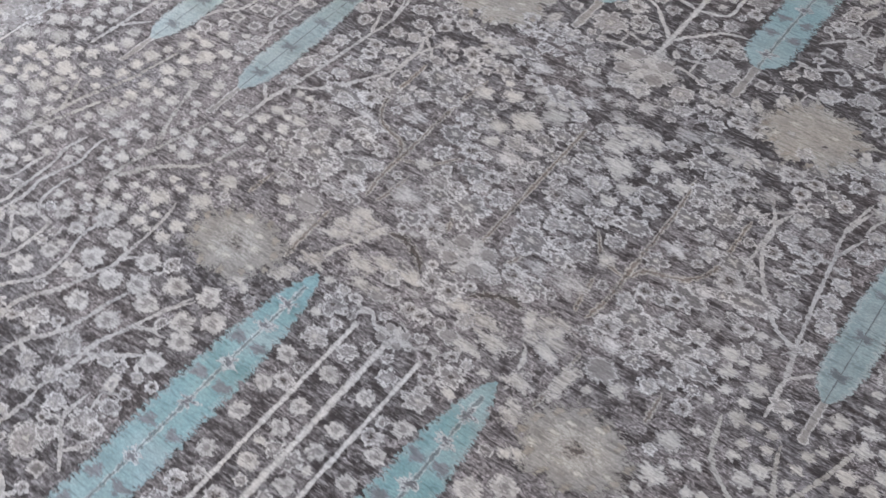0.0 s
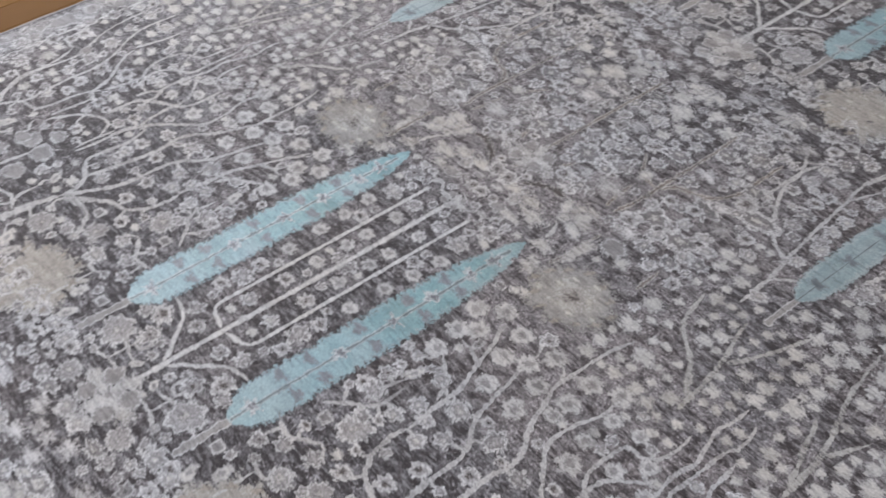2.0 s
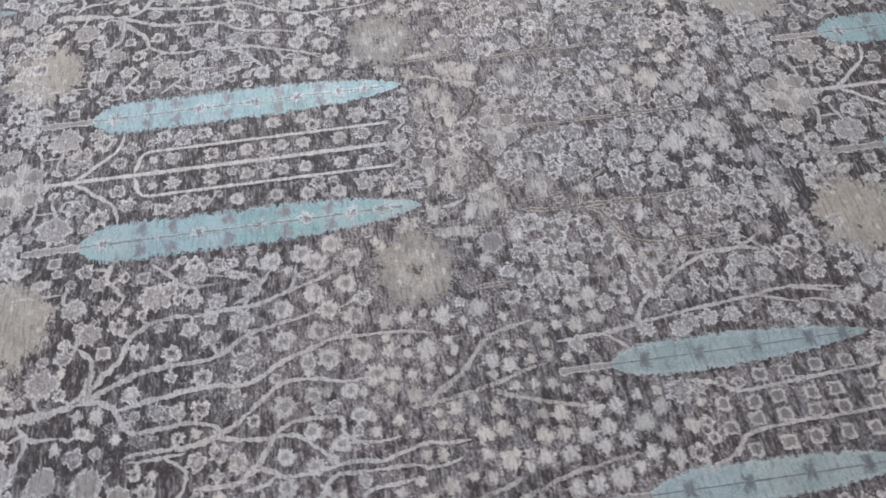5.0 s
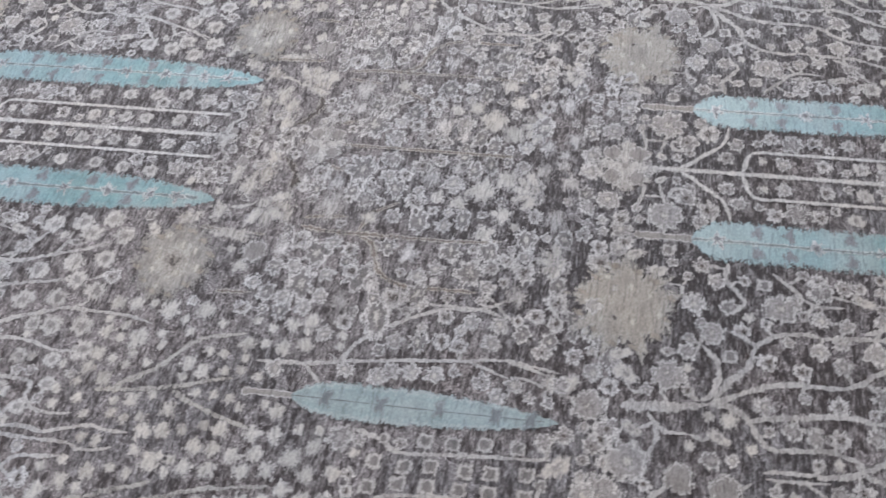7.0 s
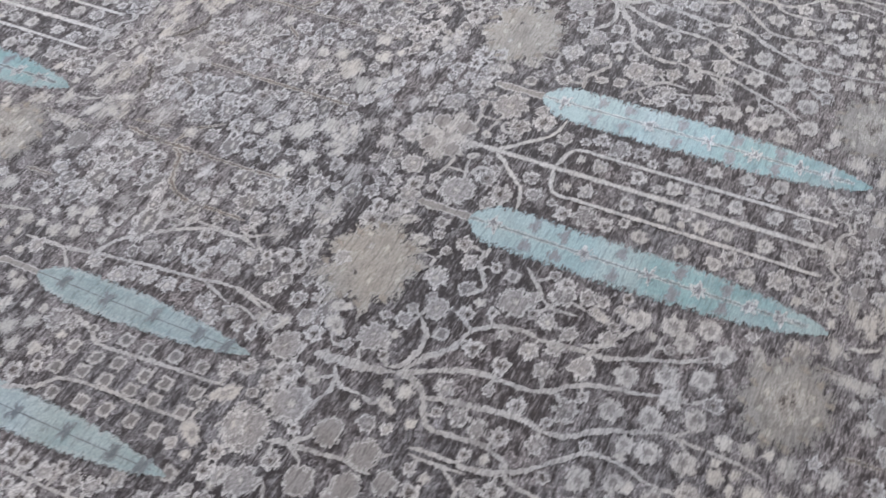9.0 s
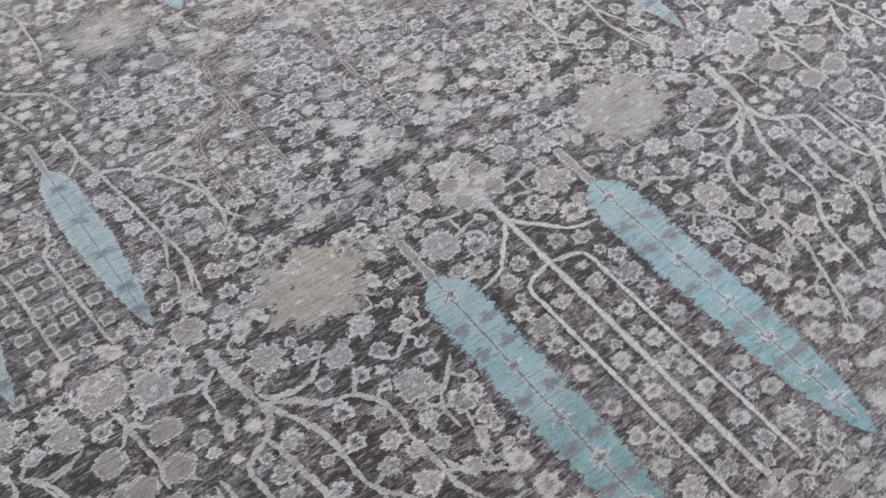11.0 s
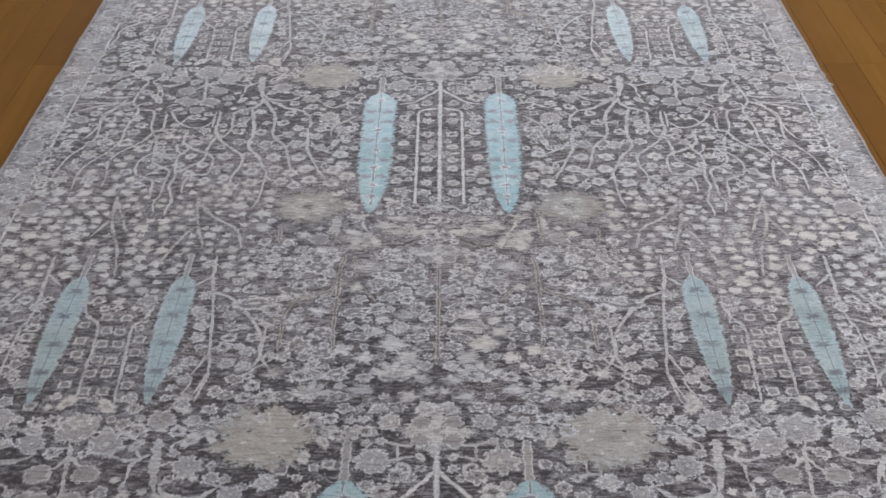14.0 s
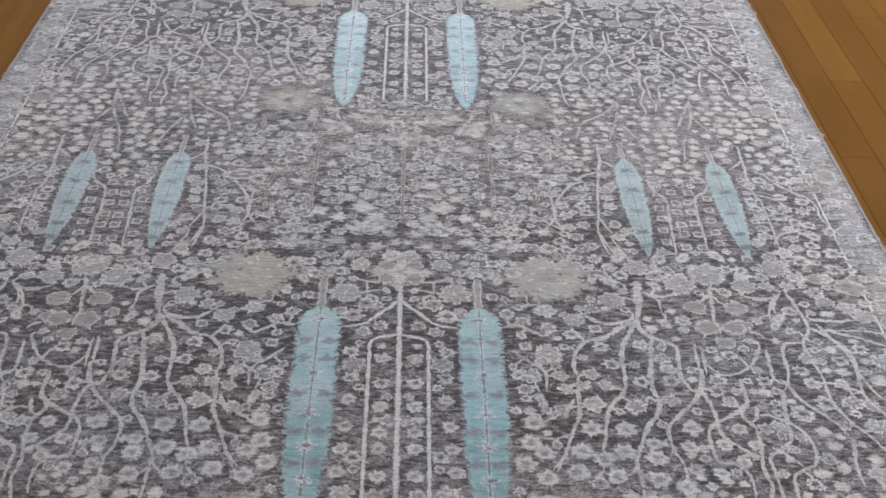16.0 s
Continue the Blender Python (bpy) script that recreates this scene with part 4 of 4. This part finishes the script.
def tendrils():
    """Short curls that tie the hanging blossoms to the nearest vine."""
    r = random.Random(9)
    for c, size in hung:
        a = min((q for line in vines for q in line), key=lambda q: (q - c).length)
        gap = (a - c).length - size
        if 0.004 < gap < 0.045:
            way = (c - a).normalized()
            mid = (a + c) / 2 + Vector((-way.y, way.x)) * r.uniform(-0.35, 0.35) * gap + Vector((0, 0.15 * gap))
            end = c - way * size * 0.8
            p, m = Pile(), (a + end) / 2
            ribbon(p, smooth_line([tuple(a - m), tuple(mid - m), tuple(end - m)], 0.005), 0.0095, 0.0006, VINE, 0.08, 0.2)
            repeat("tendril", p.mesh("tendril"), m.x, m.y, "short pale tendril")
            taken.append((m.x, m.y, 0.004))


tendrils()


# ---- the small blossoms that fill the ground ----
def fill_blossoms():
    """Rows of small blossoms wherever the larger motifs leave room."""
    near = {}
    for a in taken:
        near.setdefault((int(a[0] // 0.06), int(a[1] // 0.06)), []).append(a)
    spots, r = [], random.Random(21)

    def free(x, y, size):
        i, j = int(x // 0.06), int(y // 0.06)
        for di in range(-2, 3):
            for dj in range(-2, 3):
                for a in near.get((i + di, j + dj), ()):
                    if math.hypot(x - a[0], y - a[1]) < a[2] + size * 0.72:
                        return False
        return True

    for size, tries in ((2.1, 600), (1.8, 3500), (1.5, 4500), (1.1, 5000)):
        for _ in range(tries):
            row = r.randrange(0, 48)
            y = -0.775 + row * 0.0322 + r.uniform(-0.004, 0.004)
            x = r.uniform(0.012, 1.190 - 0.0135 * size)
            kind = "frayed_flower" if x < 0.5 and y < -0.05 and r.random() < 0.35 else "flower"
            if 0.44 < x < 1.08 and -0.33 < y < 0.10:
                kind = "pale_blossom"
            elif x > 1.09:
                kind = r.choice(("petal", "flower"))
            elif r.random() < (0.06 if y < -0.05 else 0.16):
                kind = "pale_blossom"
            s = size * (r.uniform(0.7, 1.05) if kind == "pale_blossom" else r.uniform(0.85, 1.08))
            gap = 2.1 if y > 0.46 else 1.78 if y < -0.60 else 1.72 if kind == "pale_blossom" else 1.5 if x < 0.5 and y < -0.05 else 1.62
            if free(x, y, s * CM * gap):
                a = (x, y, s * CM)
                near.setdefault((int(x // 0.06), int(y // 0.06)), []).append(a)
                spots.append((kind, s, x, y))
    return spots


def fill_tendrils(spots):
    """Thin curls from the vines to the small blossoms beside them."""
    p, r = Pile(), random.Random(13)
    for kind, s, x, y in spots:
        c = Vector((x, y))
        a = min((q for line in vines for q in line), key=lambda q: (q - c).length)
        gap = (a - c).length - s * CM
        if kind != "flower" or not 0.003 < gap < 0.03 or r.random() < 0.25:
            continue
        way = (c - a).normalized()
        mid = (a + c) / 2 + Vector((-way.y, way.x)) * r.uniform(-0.4, 0.4) * gap
        line = smooth_line([tuple(a), tuple(mid), tuple(c - way * s * CM * 0.7)], 0.006)
        for shift, low, high in CELLS:
            if low <= y <= high:
                for side in (-1, 1):
                    ribbon(p, [Vector((side * q.x, q.y + shift)) for q in line], 0.0085, 0.0006, VINE, 0.1)
    tagged(part("tendril_weave", p.mesh("tendril_weave"), rug, "thin pale tendrils", (0, 0, TOP)), kind="stuff")


def sow_fill():
    """The blossoms nearest the middle of the rug singly, the rest as one sheet of weave."""
    spots, r = fill_blossoms(), random.Random(5)
    fill_tendrils(spots)
    v, f, m, d, mats, single = [], [], [], [], [], 0
    for kind, s, x, y in spots:
        me = blossom(kind, s, r.randrange(6))
        for shift, low, high in CELLS:
            if not low <= y <= high:
                continue
            for side in (-1, 1):
                px, py = side * x, y + shift
                if abs(px) < 0.62 and -1.0 < py < -0.42 and single < 280:
                    part("blossom", me, rug, "", (px, py, TOP + r.uniform(0, 0.0006)), side < 0)
                    single += 1
                    continue
                b, lift = len(v), r.uniform(0, 0.0006)
                v += [(px + side * c.co.x, py + c.co.y, c.co.z + lift) for c in me.vertices]
                d += [a.value for a in me.attributes["depth"].data]
                for q in me.polygons:
                    mat = me.materials[q.material_index]
                    if mat not in mats:
                        mats.append(mat)
                    f.append(tuple(b + i for i in q.vertices))
                    m.append(mats.index(mat))
    sheet = bpy.data.meshes.new("small_blossoms")
    sheet.from_pydata(v, [], f)
    for mat in mats:
        sheet.materials.append(mat)
    sheet.polygons.foreach_set("material_index", m)
    sheet.attributes.new("depth", "FLOAT", "POINT").data.foreach_set("value", d)
    tagged(part("small_blossoms", sheet, rug, "scattered small grey and cream blossoms", (0, 0, TOP)), kind="stuff")


sow_fill()


# ---- wooden floor, strip by strip ----
def strip_mesh(length, width):
    """One floor strip with eased edges."""
    bm = box(-width / 2 + 0.0004, -length / 2 + 0.0004, -0.014, width / 2 - 0.0004, length / 2 - 0.0004, 0)
    bmesh.ops.bevel(bm, geom=[e for e in bm.edges if all(q.co.z > -0.001 for q in e.verts)], offset=0.0007, segments=1, affect="EDGES")
    me = bpy.data.meshes.new("strip")
    bm.to_mesh(me)
    bm.free()
    me.materials.append(WOOD)
    return me


def wooden_floor():
    floor = tagged(new("floor", joined("floor", [(X0, Y0, FLOOR_Z - 0.06, X1, Y1, FLOOR_Z - 0.012)], WOOD)),
                   "honey-brown wooden strip floor with a satin finish", "floor", kind="structure")
    r, width = random.Random(3), 0.105
    lengths = (0.62, 0.84, 1.06)
    singles = {a: strip_mesh(a, width) for a in lengths}
    rest, n = [], 0
    for i in range(int((X1 - X0) / width) + 1):
        x = X0 + width * (i + 0.5)
        y = Y0 - r.uniform(0, 0.6)
        while y < Y1:
            a = r.choice(lengths)
            c = y + a / 2
            y += a
            if 1.1 < abs(x) < 2.1 and -1.4 < c < 2.2 and n < 300:
                ob = part("plank", singles[a], floor, "", (x, c, FLOOR_Z))
                n += 1
            elif x - width / 2 >= X0 and x + width / 2 <= X1:
                rest.append((x - width / 2 + 0.0004, max(c - a / 2, Y0) + 0.0004, FLOOR_Z - 0.011, x + width / 2 - 0.0004, min(c + a / 2, Y1) - 0.0004, FLOOR_Z))
    tagged(part("planks", joined("planks", rest, WOOD), floor, "honey-brown wooden strips"), kind="stuff")


wooden_floor()
